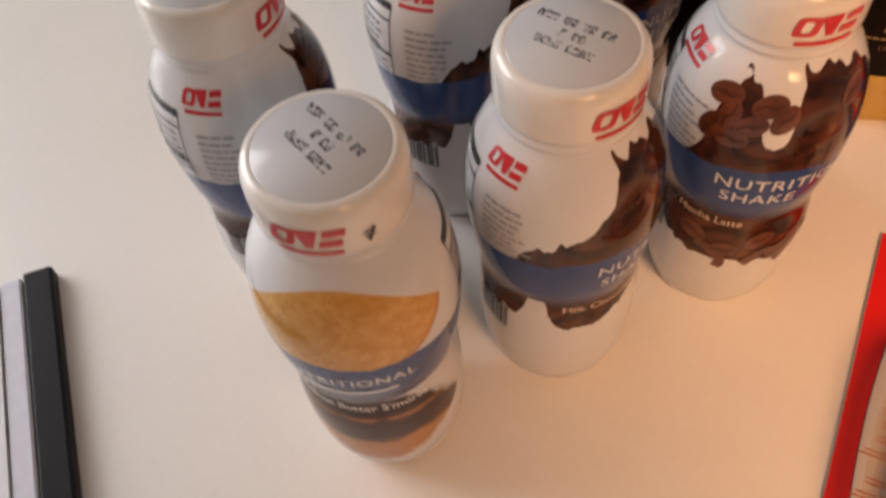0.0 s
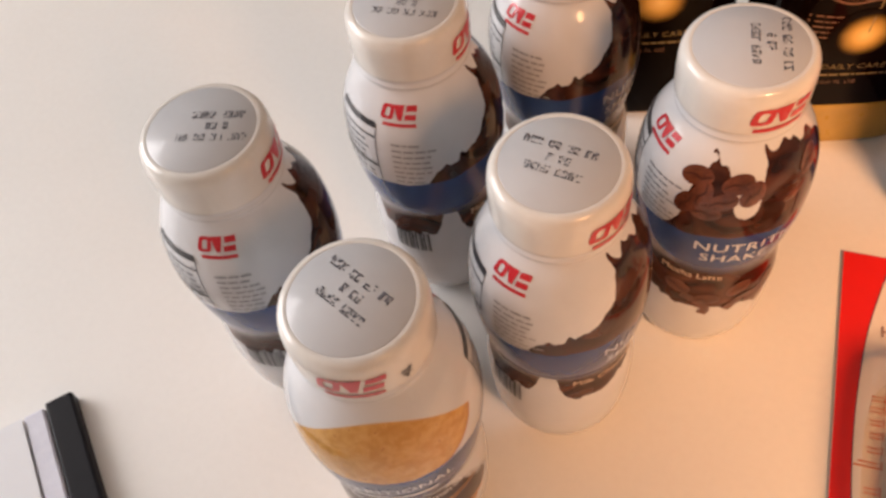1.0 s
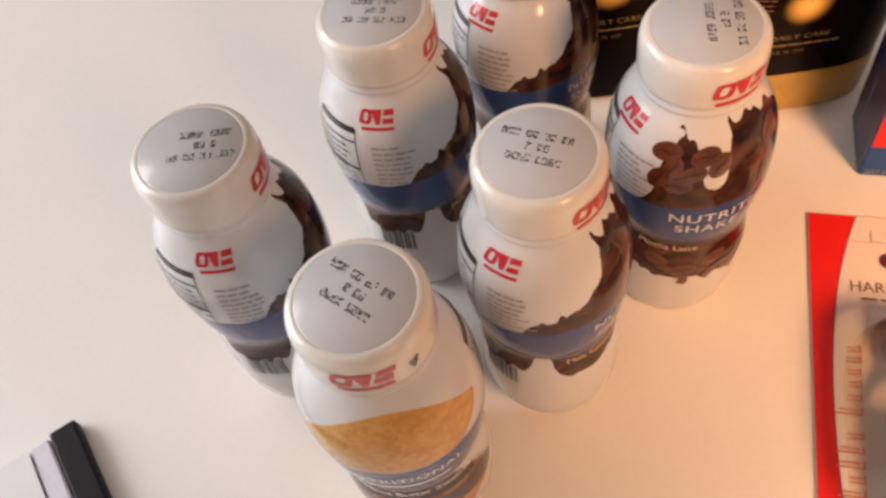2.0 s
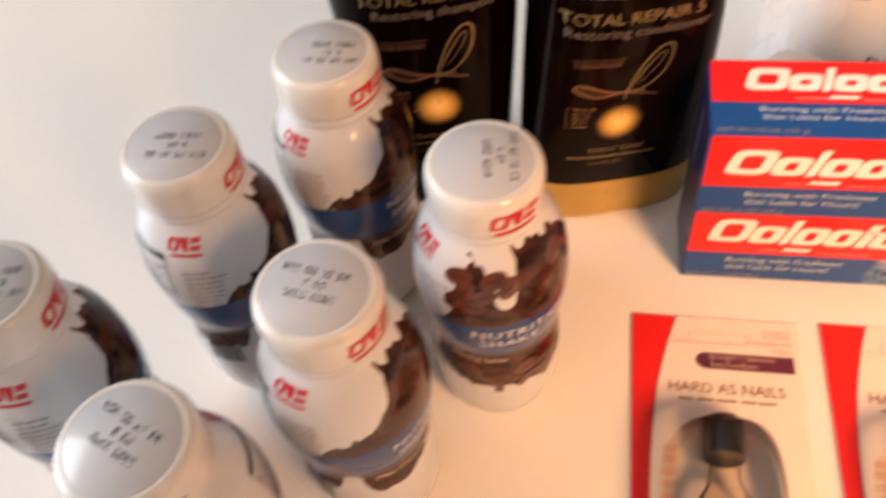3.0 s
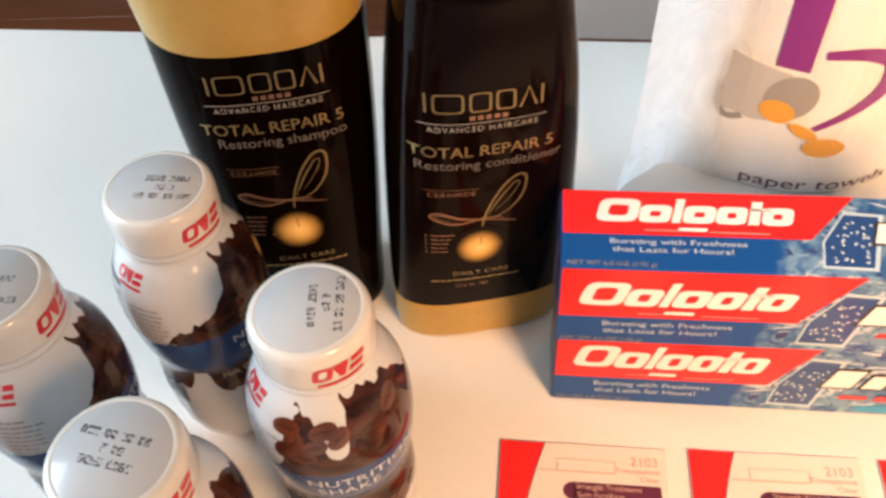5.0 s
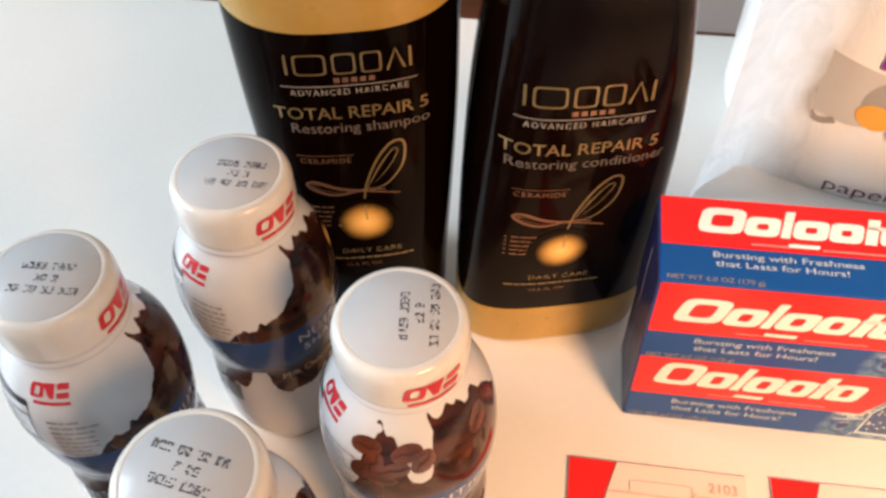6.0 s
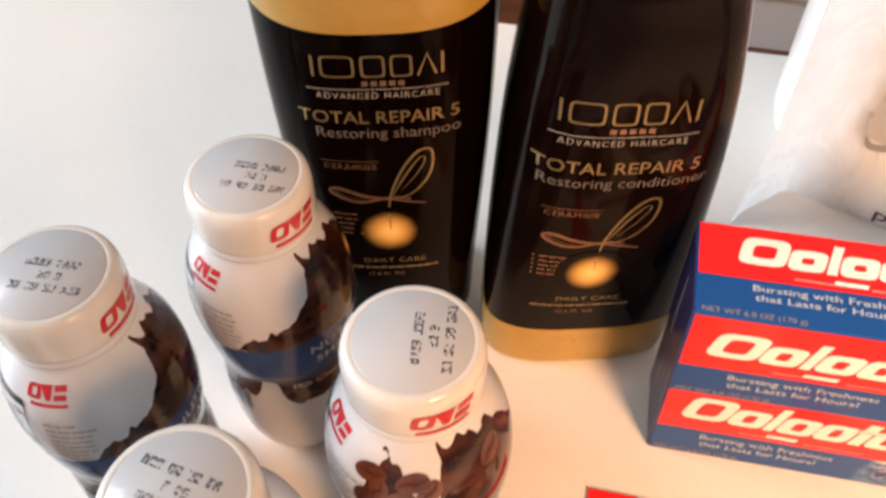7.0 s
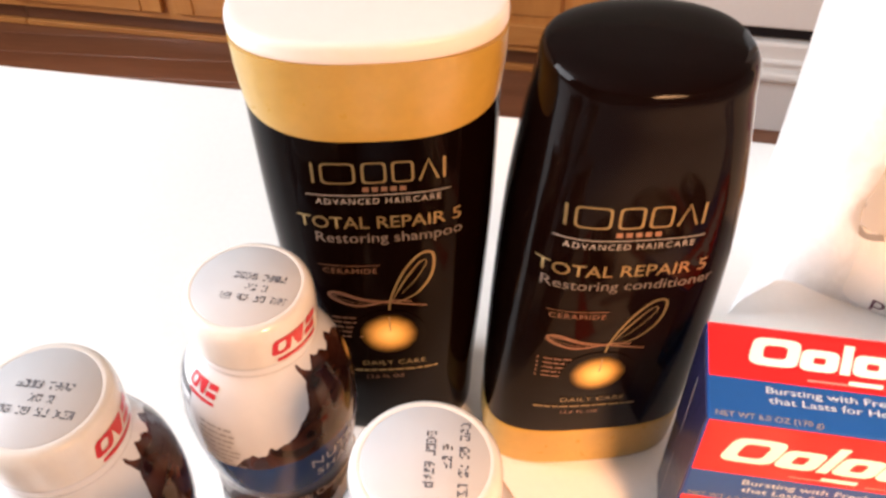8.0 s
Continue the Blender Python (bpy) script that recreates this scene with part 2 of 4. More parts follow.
def disc(u, v, a, b, n=20, turn=0.0):
    c, s = math.cos(turn), math.sin(turn)
    pts = [(a * math.cos(2 * math.pi * k / n), b * math.sin(2 * math.pi * k / n)) for k in range(n)]
    return [(u + x * c - y * s, v + x * s + y * c) for x, y in pts]


def ribbon_bm(points, widths):
    """A flat ribbon along a curve of points."""
    bm = bmesh.new()
    last = None
    for i, (x, y) in enumerate(points):
        a, b = points[max(i - 1, 0)], points[min(i + 1, len(points) - 1)]
        d = Vector((b[0] - a[0], b[1] - a[1])).normalized() * widths[i] / 2
        pair = (bm.verts.new((x - d.y, y + d.x, 0)), bm.verts.new((x + d.y, y - d.x, 0)))
        if last:
            bm.faces.new((last[0], last[1], pair[1], pair[0]))
        last = pair
    return bm


def ring(u, v, a, b, thick, n=20, slant=0.0, power=4.5):
    """Outlines of the quads of a hollow rounded block, upright or slanted."""
    def at(k, f):
        c, d = math.cos(2 * math.pi * k / n), math.sin(2 * math.pi * k / n)
        c, d = (math.copysign(abs(q) ** (2 / power), q) for q in (c, d))
        y = (b - f * thick * 0.7) * d
        return u + (a - f * thick) * c + slant * y, v + y
    return [[at(k, 0), at(k + 1, 0), at(k + 1, 1), at(k, 1)] for k in range(n)]


def dice(bm, step, axis=0):
    """Cuts long flat faces across u, or v, so that they can be bent."""
    us = [v.co[axis] for v in bm.verts]
    k = math.floor(min(us) / step) + 1
    while k * step < max(us):
        bmesh.ops.bisect_plane(bm, geom=bm.verts[:] + bm.edges[:] + bm.faces[:], plane_co=(k * step, k * step, 0), plane_no=(1 - axis, axis, 0))
        k += 1
    return bm


def wrap(bm, radius, phi, z0, lift=0.00025, step=0.003):
    """Bends a flat bmesh (u along the girth, v up) round a body with radius(z)."""
    dice(bm, step)
    dice(bm, 0.0022 if step < 0.005 else 0.006, 1)
    mid = radius(z0)
    for v in bm.verts:
        z = z0 + v.co.y
        a, r = radians(phi) + v.co.x / mid, radius(z) + lift
        v.co = (r * math.cos(a), r * math.sin(a), z)
    bmesh.ops.recalc_face_normals(bm, faces=bm.faces)
    return bm


def place(bm, m):
    bmesh.ops.transform(bm, matrix=m, verts=bm.verts)
    return bm


# ---- the kitchen ----
def wood(name, a, b, scale=9.0, along="x", rough=0.4):
    st = {"x": (0.12, 1, 1), "z": (1, 1, 0.1), "y": (1, 0.12, 1)}[along]
    return grainy(name, a, b, scale, rough, st, 0.12, 0.0006, 0.25, fine=7)


MAT["oak"] = wood("oak_cabinet", (0.56, 0.24, 0.062), (0.44, 0.165, 0.038), 16, "z")
MAT["oak_rail"] = wood("oak_rail", (0.54, 0.23, 0.06), (0.42, 0.155, 0.036), 16, "x")
MAT["floor"] = wood("floor_boards", (0.23, 0.088, 0.040), (0.15, 0.052, 0.024), 6, "x", 0.35)
MAT["toe"] = wood("toe_kick", (0.21, 0.080, 0.032), (0.15, 0.055, 0.022), 8, "x", 0.5)
MAT["wall"] = grainy("wall_paint", (0.74, 0.70, 0.62), (0.70, 0.66, 0.58), 3, 0.75, bump=0.1, fine=40)
MAT["ceiling"] = grainy("ceiling_paint", (0.82, 0.81, 0.78), (0.78, 0.77, 0.74), 3, 0.85, bump=0.15, fine=60)
MAT["enamel"] = flat("white_enamel", (0.80, 0.79, 0.77), 0.18, 0.6)
MAT["gap"] = flat("dark_gap", (0.012, 0.012, 0.014), 0.35)
MAT["glass"] = Mat("window_glass", (1, 1, 1), 0.0, trans=1.0, ior=1.1).m

FLOOR = -0.92


def slab(name, lo, hi, material, label, bevel=0.0, m=None):
    bm = box_bm(hi[0] - lo[0], hi[1] - lo[1], hi[2] - lo[2], ((lo[0] + hi[0]) / 2, (lo[1] + hi[1]) / 2, lo[2]), bevel)
    ob = part(name, bm, material)
    if m is not None:
        ob.matrix_basis = m
    return tagged(ob, label, name.split("_")[0], kind="structure")


def room():
    x0, x1, y0, y1, z1 = -2.0, 2.6, -2.4, 2.80, 1.5
    fl = slab("floor", (x0, y0, FLOOR - 0.05), (x1, y1, FLOOR), "toe", "reddish brown wooden kitchen floor of long boards")
    w, k = 0.09, 0
    me = None
    yy = y1 - 0.001
    while k < 22:
        if me is None:
            b = part("board", box_bm(x1 - x0 - 0.02, w - 0.0008, 0.012, bevel=0.0004, seg=1), "floor", fl)
            me = b.data
        else:
            b = new("board", me)
            b.parent = fl
        b.location = ((x0 + x1) / 2 + 0.0003 * k, yy - w / 2, FLOOR)
        yy -= w
        k += 1
    slab("ceiling", (x0, y0, z1), (x1, y1, z1 + 0.1), "ceiling", "white painted kitchen ceiling")
    slab("wall_north", (x0, y1, FLOOR), (x1, y1 + 0.12, z1), "wall", "cream painted wall behind the oak cabinets")
    slab("wall_south", (x0, y0 - 0.12, FLOOR), (x1, y0, z1), "wall", "cream painted kitchen wall")
    slab("wall_east", (x1, y0 - 0.12, FLOOR), (x1 + 0.12, y1 + 0.12, z1), "wall", "cream painted kitchen wall")
    # the west wall with its window opening
    ya, yb, za, zb = -0.42, 0.98, 0.25, 1.35
    bm = bmesh.new()
    for lo, hi in (((y0 - 0.12, FLOOR), (ya, z1)), ((yb, FLOOR), (y1 + 0.12, z1)), ((ya, FLOOR), (yb, za)), ((ya, zb), (yb, z1))):
        piece = box_bm(0.12, hi[0] - lo[0], hi[1] - lo[1], (x0 - 0.06, (lo[0] + hi[0]) / 2, lo[1]))
        tmp = bpy.data.meshes.new("piece")
        piece.to_mesh(tmp)
        piece.free()
        bm.from_mesh(tmp)
    tagged(part("wall_west", bm, "wall"), "cream painted wall with a window opening", "wall", kind="structure")
    win = thing("window_1", "white framed kitchen window with clear panes", "window", pose(x0 - 0.05, (ya + yb) / 2, za), kind="structure")
    wy, wz = yb - ya, zb - za
    for at, sy, sz in (((0, -wy / 2 + 0.025, 0), 0.05, wz), ((0, wy / 2 - 0.025, 0), 0.05, wz), ((0, 0, 0), wy - 0.1, 0.05), ((0, 0, wz - 0.05), wy - 0.1, 0.05), ((0, 0, 0.05), 0.04, wz - 0.1)):
        part("window_frame", box_bm(0.06, sy, sz, at, 0.004), "enamel", win)
    for s in (-1, 1):
        pane = part("pane", box_bm(0.006, wy / 2 - 0.07, wz - 0.1, (0, s * (wy / 4 - 0.0125), 0.05)), "glass", win, "clear glass pane")
        pane.visible_shadow = False


BACK = pose(0.392, 1.850, FLOOR, 0, 0, -4.6)


def oak_cabinet(x, w, doors=1):
    """A base cabinet with framed doors over a recessed dark toe kick."""
    c = thing("oak_cabinet", "honey oak base cabinet with framed doors and dark toe kick", "cabinet", BACK @ pose(x + w / 2, 0.08, 0), "base cabinets")
    part("body", box_bm(w - 0.002, 0.58, 0.79, (0, 0.31, 0.10)), "oak_rail", c)
    part("toe_kick", box_bm(w - 0.002, 0.5, 0.10, (0, 0.33, 0)), "toe", c, "dark brown recessed toe kick")
    part("shoe_moulding", box_bm(w - 0.002, 0.014, 0.018, (0, 0.072, 0.012), 0.004), "oak_rail", c, "thin rounded moulding at the floor")
    dw = (w - 0.05 - 0.03 * (doors - 1)) / doors
    for k in range(doors):
        dx = -w / 2 + 0.025 + dw / 2 + k * (dw + 0.03)
        d = part("door", box_bm(dw, 0.008, 0.56, (dx, 0.014, 0.125), 0.002), "oak", c)
        for s in (-1, 1):
            part("stile", box_bm(0.055, 0.016, 0.56, (dx + s * (dw / 2 - 0.0275), 0.009, 0.125), 0.004), "oak", d)
        for z in (0.125, 0.63):
            part("rail", box_bm(dw - 0.112, 0.016, 0.055, (dx, 0.009, z), 0.004), "oak_rail", d)
        part("raised_panel", box_bm(dw - 0.15, 0.014, 0.41, (dx, 0.011, 0.20), 0.008, 3), "oak", d)
        part("drawer_front", box_bm(dw, 0.018, 0.15, (dx, 0.010, 0.715), 0.004), "oak_rail", c)
        part("worktop_overhang", box_bm(w / doors, 0.62, 0.035, (-w / 2 + w / doors * (k + 0.5), 0.29, 0.89), 0.004), "counter", c, "pale laminate worktop")
    return c


def kitchen_range(x):
    """A white freestanding range with an oven door over a storage drawer."""
    w = 0.76
    r = thing("kitchen_range", "white enamel kitchen range with oven door and storage drawer", "range", BACK @ pose(x + w / 2, 0, 0))
    part("body", box_bm(w, 0.62, 0.87, (0, 0.36, 0.035), 0.006), "enamel", r)
    part("plinth", box_bm(w - 0.03, 0.5, 0.034, (0, 0.36, 0), 0.0), "gap", r, "black recessed plinth")
    d = part("drawer", box_bm(w - 0.004, 0.05, 0.232, (0, 0.025, 0.006), 0.008, 3), "enamel", r)
    part("ridge", box_bm(w - 0.02, 0.014, 0.012, (0, -0.004, 0.188), 0.005, 3), "enamel", d)
    part("handle_lip", box_bm(0.30, 0.026, 0.026, (0.02, -0.008, 0.150), 0.010, 3), "enamel", d, "white moulded handle lip")
    # a black strip painted as the shade inside the open joint
    part("gap_strip", box_bm(w - 0.01, 0.04, 0.024, (0, 0.032, 0.245), 0.0), "gap", r, "black strip for the shaded gap above the drawer")
    o = part("oven_door", box_bm(w - 0.004, 0.05, 0.50, (0, 0.025, 0.27), 0.008, 3), "enamel", r)
    part("door_window", box_bm(0.46, 0.006, 0.20, (0, -0.001, 0.42), 0.002), "gap", o, "dark oven window")
    part("handle", box_bm(0.6, 0.03, 0.03, (0, -0.035, 0.72), 0.012, 3), "enamel", o)
    part("control_panel", box_bm(w - 0.004, 0.05, 0.11, (0, 0.025, 0.785), 0.006), "enamel", r)
    return r


room()
x = -0.002
for w, n in ((0.62, 1), (0.92, 2), (0.84, 2)):
    x -= w
    oak_cabinet(x, w, n)
oak_cabinet(0.765, 0.9, 2)
kitchen_range(0.0)

COUNTER = pose(0.10, 0.592, 0, 0, 0, -4.6)
slab("countertop", (-1.35, -1.05, -0.04), (1.25, 0, 0), "counter", "off-white laminate countertop with faint mottling", 0.003, COUNTER)
slab("counter_base", (-1.30, -0.98, FLOOR), (1.20, -0.03, -0.041), "oak_rail", "oak panelled base below the countertop", 0.0, COUNTER)

# ---- shake bottles ----
SHAKE = spline([(0.0165, 0.0), (0.0192, 0.0014), (0.0222, 0.0065), (0.0246, 0.016), (0.0257, 0.030), (0.0256, 0.045), (0.0244, 0.0575), (0.0262, 0.0672), (0.0278, 0.081),
                (0.0279, 0.093), (0.0264, 0.1040), (0.0228, 0.1125), (0.0197, 0.1172), (0.0185, 0.1196), (0.0190, 0.1211), (0.0185, 0.1226), (0.0189, 0.1240)], 4)
CAP = spline([(0.0189, 0.1240), (0.0194, 0.1250), (0.0195, 0.130), (0.0195, 0.1345), (0.0192, 0.1372), (0.0184, 0.1391), (0.0172, 0.1400), (0.0162, 0.1401), (0.0160, 0.1398)], 5)


def shake_radius(z):
    pr = SHAKE + CAP[:18]
    for (r0, z0), (r1, z1) in zip(pr, pr[1:]):
        if z0 <= z <= z1 and z1 > z0:
            return r0 + (r1 - r0) * (z - z0) / (z1 - z0)
    return pr[-1][0]


def emblem(w, h):
    """A store emblem as plain red shapes over a thin bar."""
    v = 0.16 * h
    out = ring(-0.31 * w, v, 0.175 * w, 0.33 * h, 0.105 * w, 16, 0.2)
    out.append([(-0.14 * w, v + 0.33 * h), (0.17 * w, v + 0.33 * h), (0.07 * w, v - 0.33 * h), (-0.03 * w, v - 0.33 * h)])
    out += [bar((0.33 + 0.03 * k) * w, v + 0.19 * h * k, 0.29 * w, 0.25 * h, 0.2) for k in (-1, 1)]
    out.append(bar(0, -0.40 * h, 0.86 * w, 0.16 * h, 0.0, 6))
    return out


def print_lines(u0, v0, w, rows, gap, h, rng):
    """Unreadable fine print as short bars."""
    out = []
    for k in range(rows):
        u = u0
        while u < u0 + w * rng.uniform(0.7, 1.0):
            b = rng.uniform(0.0015, 0.004)
            out.append(bar(u + b / 2, v0 - k * gap, b, h))
            u += b + 0.0006
    return out


def shake_bottle(flavour, label, x, y, turn, code_turn, seed, shift=(0, 0)):
    rng = random.Random(seed)
    b = thing("shake_bottle", label, "bottle", pose(x, y, 0, 0, 0, turn), "shake bottles")
    smooth(part("body", lathe_bm(SHAKE, 80), "sleeve_" + flavour, b), 60)
    cap = smooth(part("cap", lathe_bm(CAP, 72), "cap", b, "white film-wrapped screw cap"), 50)
    d = lathe_bm([(0.0161, 0.1392), (0.0161, 0.14005), (0.0158, 0.1403)], 48)
    smooth(part("cap_disc", d, "cap_disc", cap, "pale grey cap top, window reflection in its colour"), 50)
    # the stamped code, unreadable: rows of dot groups
    polys = []
    for r, word in ((0.0034, (3, 2, 2, 2)), (0.0006, (1, 2)), (-0.0022, (4, 4))):
        u = -0.0006 * (sum(word) + len(word) - 1) + rng.uniform(-0.0004, 0.0004)
        for n in word:
            for k in range(n):
                for c in range(3):
                    for d in range(5):
                        if rng.random() < (0.72 if c == 0 or d in (0, 4) else 0.30):
                            polys.append(bar(u + (c - 1) * 0.00035, r + (d - 2) * 0.00034, 0.00034, 0.00030))
                u += 0.00122
            u += 0.0010
    part("date_code", place(shapes_bm(polys), pose(0, 0, 0.14045, 0, 0, code_turn - turn) @ Matrix.Diagonal((1.5, 1.5, 1, 1)) @ pose(*shift, 0)), "code", cap, "dark stamped dots")["kind"] = "stuff"
    part("emblem", wrap(shapes_bm(emblem(0.0180, 0.0095)), shake_radius, 0, 0.1300), "red", cap, "red printed emblem")
    part("emblem", wrap(shapes_bm(emblem(0.0125, 0.0068)), shake_radius, (-94 if seed > 4 else -85) if flavour != "cookie" else 150, 0.1125), "red", b, "red printed emblem")
    side = -96 if flavour != "cookie" else 140
    part("fine_print", wrap(shapes_bm(print_lines(-0.005, 0.010, 0.013, 8, 0.0025, 0.0008, rng)), shake_radius, side + 14, 0.0925), "grey_ink", b, "tiny grey text lines")
    table = [bar(0, 0.0135, 0.020, 0.0022, n=6), bar(0, 0.009, 0.020, 0.0007, n=6), bar(0, -0.004, 0.020, 0.0014, n=6), bar(-0.0103, 0, 0.0004, 0.028), bar(0.0103, 0, 0.0004, 0.028)]
    table += print_lines(-0.009, 0.006, 0.017, 7, 0.0028, 0.0008, rng)
    part("facts_table", wrap(shapes_bm(table), shake_radius, side - 30, 0.0945), "black_ink", b, "black printed table")
    codes, u = [], -0.007
    while u < 0.007:
        w = rng.choice((0.0003, 0.0005, 0.0008))
        codes.append(bar(u, 0, w, 0.011))
        u += w + rng.choice((0.0003, 0.0005))
    part("stripe_code", wrap(shapes_bm(codes), shake_radius, side + 2, 0.044), "black_ink", b, "black vertical stripes")
    if flavour == "cookie":
        part("writing", wrap(text_bm("NUTRITIONAL", 0.0058, spacing=1.08), shake_radius, 2, 0.0770), "white_ink", b, "white lettering")
        part("writing", wrap(shapes_bm([bar(0, 0, 0.030, 0.0016, n=8)]), shake_radius, 0, 0.0700), "white_ink", b, "white unreadable line")
        part("writing", wrap(text_bm("Peanut Butter S'mores", 0.0045), shake_radius, 4, 0.0550), "white_ink", b, "white lettering")
        part("stamp", wrap(shapes_bm([bar(0, 0.0012, 0.0032, 0.0007, 0.5), bar(0, -0.0004, 0.0026, 0.0008, -0.6), bar(0.0004, 0, 0.0009, 0.0046, 0.3)]), shake_radius, 42, 0.1292), "black_ink", cap, "small black printed mark")
    else:
        lead, size = (20, 0.0064) if flavour == "chocolate" else (-2, 0.0070)
        part("writing", wrap(text_bm("NUTRITION", size, 1.05, spacing=1.1, bold=0.006), shake_radius, lead, 0.0788), "band_ink", b, "white lettering")
        part("writing", wrap(text_bm("SHAKE", size * 0.95, 1.05, spacing=1.1, bold=0.006), shake_radius, lead - 15, 0.0718), "band_ink", b, "white lettering")
        words = "Milk Chocolate" if flavour == "chocolate" else "Mocha Latte"
        part("writing", wrap(text_bm(words, 0.0043), shake_radius, lead - (28 if flavour == "chocolate" else 42), 0.0560), "cream_ink", b, "cream lettering")
    if flavour == "latte":
        for phi, z, a in ((-54, 0.1090, 0.2), (-48, 0.1035, 1.3), (-57, 0.0985, 1.2), (-43, 0.0965, 0.1), (-34, 0.1020, 0.5), (-26, 0.1085, 0.35), (-16, 0.1050, 1.0),
                          (30, 0.1085, 0.6), (-3, 0.0480, 0.5), (14, 0.040, 0.6), (26, 0.044, 0.9), (-28, 0.043, 0.2), (-52, 0.048, -0.3)):
            bean = part("bean_picture", wrap(shapes_bm([disc(0, 0, 0.0049, 0.0032, 18, a)]), shake_radius, phi, z, 0.00022, 0.0015), "bean", b, "printed coffee bean")
            c, s = math.cos(a) * 0.0043, math.sin(a) * 0.0043
            part("crease", wrap(ribbon_bm([(-c, -s), (-c * 0.3 - s * 0.15, -s * 0.3 + c * 0.15), (c * 0.3 + s * 0.15, s * 0.3 - c * 0.15), (c, s)], [0.0003, 0.0006, 0.0006, 0.0003]), shake_radius, phi, z, 0.0004), "bean_crease", bean)
        for phi, z, pts in ((-34, 0.0415, [(-0.006, 0.003), (-0.001, 0.0005), (0.003, -0.004), (0.002, -0.008)]), (0, 0.0400, [(-0.005, -0.004), (0, 0.0015), (0.005, 0.001), (0.008, -0.005)]),
                            (30, 0.0400, [(-0.007, -0.006), (-0.002, -0.001), (0.004, 0.003), (0.008, 0.004)])):
            part("curl_picture", wrap(ribbon_bm(spline(pts, 5), [0.0035] * 16), shake_radius, phi, z, 0.0003), "bean", b, "printed chocolate curl")
    return b


CHOC_LABEL = "white shake bottle with chocolate splash print and blue band"
shake_bottle("cookie", "white shake bottle with a golden cookie print, film-wrapped cap", 0.099, 0.1535, -80, -30, 1)
shake_bottle("chocolate", CHOC_LABEL, 0.0408, 0.2015, 4, 188, 2, (-0.002, -0.001))
shake_bottle("chocolate", CHOC_LABEL, 0.0870, 0.2588, -6, 178, 3)
shake_bottle("chocolate", CHOC_LABEL, 0.143, 0.201, -33, -14, 4)
shake_bottle("chocolate", CHOC_LABEL, 0.131, 0.3025, -32, 176, 5, (-0.002, 0))
shake_bottle("latte", "white shake bottle with coffee bean print and blue band", 0.190, 0.249, -58, -88, 6, (0, 0.003))


# ---- hair care bottles ----
MAT["black_label"] = grainy("black_brown_label", (0.0026, 0.0008, 0.0005), (0.0019, 0.0006, 0.0004), 30, 0.10, bump=0.012, spec=0.06)
# conditioner plastic, based lighter than the shampoo's label to carry its reflections
MAT["brown_gloss"] = grainy("dark_brown_plastic", (0.0042, 0.0013, 0.0008), (0.0030, 0.0009, 0.0006), 30, 0.09, bump=0.012, spec=0.09)
MAT["gold_plastic"] = grainy("pearl_gold_plastic", (0.45, 0.280, 0.058), (0.38, 0.240, 0.046), 40, 0.3, bump=0.03, coat=0.25)
MAT["gold_ink"] = flat("gold_ink", (0.30, 0.225, 0.105), 0.38, metal=0.7)
MAT["copper_ink"] = flat("copper_ink", (0.29, 0.16, 0.10), 0.38, metal=0.7)
MAT["mist_ink"] = flat("mist_ink", (0.13, 0.11, 0.10), 0.4)
MAT["pale_ink"] = flat("pale_ink", (0.30, 0.275, 0.26), 0.4)
MAT["cap_white"] = flat("cream_cap_plastic", (0.82, 0.735, 0.695), 0.35, 0.2)


def glow_print(name, height, ground, across=0.0, half=0.0126):
    """A printed golden drop that fades out to the dark plastic."""
    m = Mat(name, (0.8, 0.55, 0.2), 0.14)
    x, y, z = m.xyz()
    r = (((x - across) * (1 / half)).op("POWER", 2.0) + ((z - height) * (1 / 0.0132)).op("POWER", 2.0)).op("SQRT")
    n = m.noise(260, 3)
    f = (r + (n - 0.5) * 0.10).step(0.30, 0.92)
    m.colour(m.mix(f, m.mix(r.step(0.0, 0.5), (0.93, 0.66, 0.25), (0.72, 0.43, 0.11)), ground))
    m.b.inputs["Specular IOR Level"].default_value = 0.08
    return m.m


DROP_Z, COND_RISE, COND_SIDE = 0.0725, -0.0025, -0.0050
MAT["drop"] = glow_print("golden_drop_print", DROP_Z, (0.0023, 0.0007, 0.00045))
MAT["drop_high"] = glow_print("golden_drop_print_high", DROP_Z + COND_RISE, (0.0036, 0.0011, 0.0007), COND_SIDE, 0.0118)


def oval_bm(rows, seg=96, power=2.4, dip=lambda z: 0.0, soften=(1.0, 2.0, 0.0)):
    """A body with superelliptic sections from rows (half width, half depth, z)."""
    bm = bmesh.new()
    rings = []
    for a, b, z in rows:
        ring = []
        p = power - soften[2] * min(1.0, max(0.0, (z - soften[0]) / (soften[1] - soften[0])))
        for k in range(seg):
            t = 2 * math.pi * k / seg
            c, s = math.cos(t), math.sin(t)
            ring.append(bm.verts.new((a * math.copysign(abs(c) ** (2 / p), c), b * math.copysign(abs(s) ** (2 / p), s), z - dip(z) * max(0.0, -s) ** 1.5)))
        rings.append(ring)
    for r0, r1 in zip(rings, rings[1:]):
        for k in range(seg):
            bm.faces.new((r0[k], r0[(k + 1) % seg], r1[(k + 1) % seg], r1[k]))
    bm.faces.new(rings[0][::-1])
    bm.faces.new(rings[-1])
    return bm


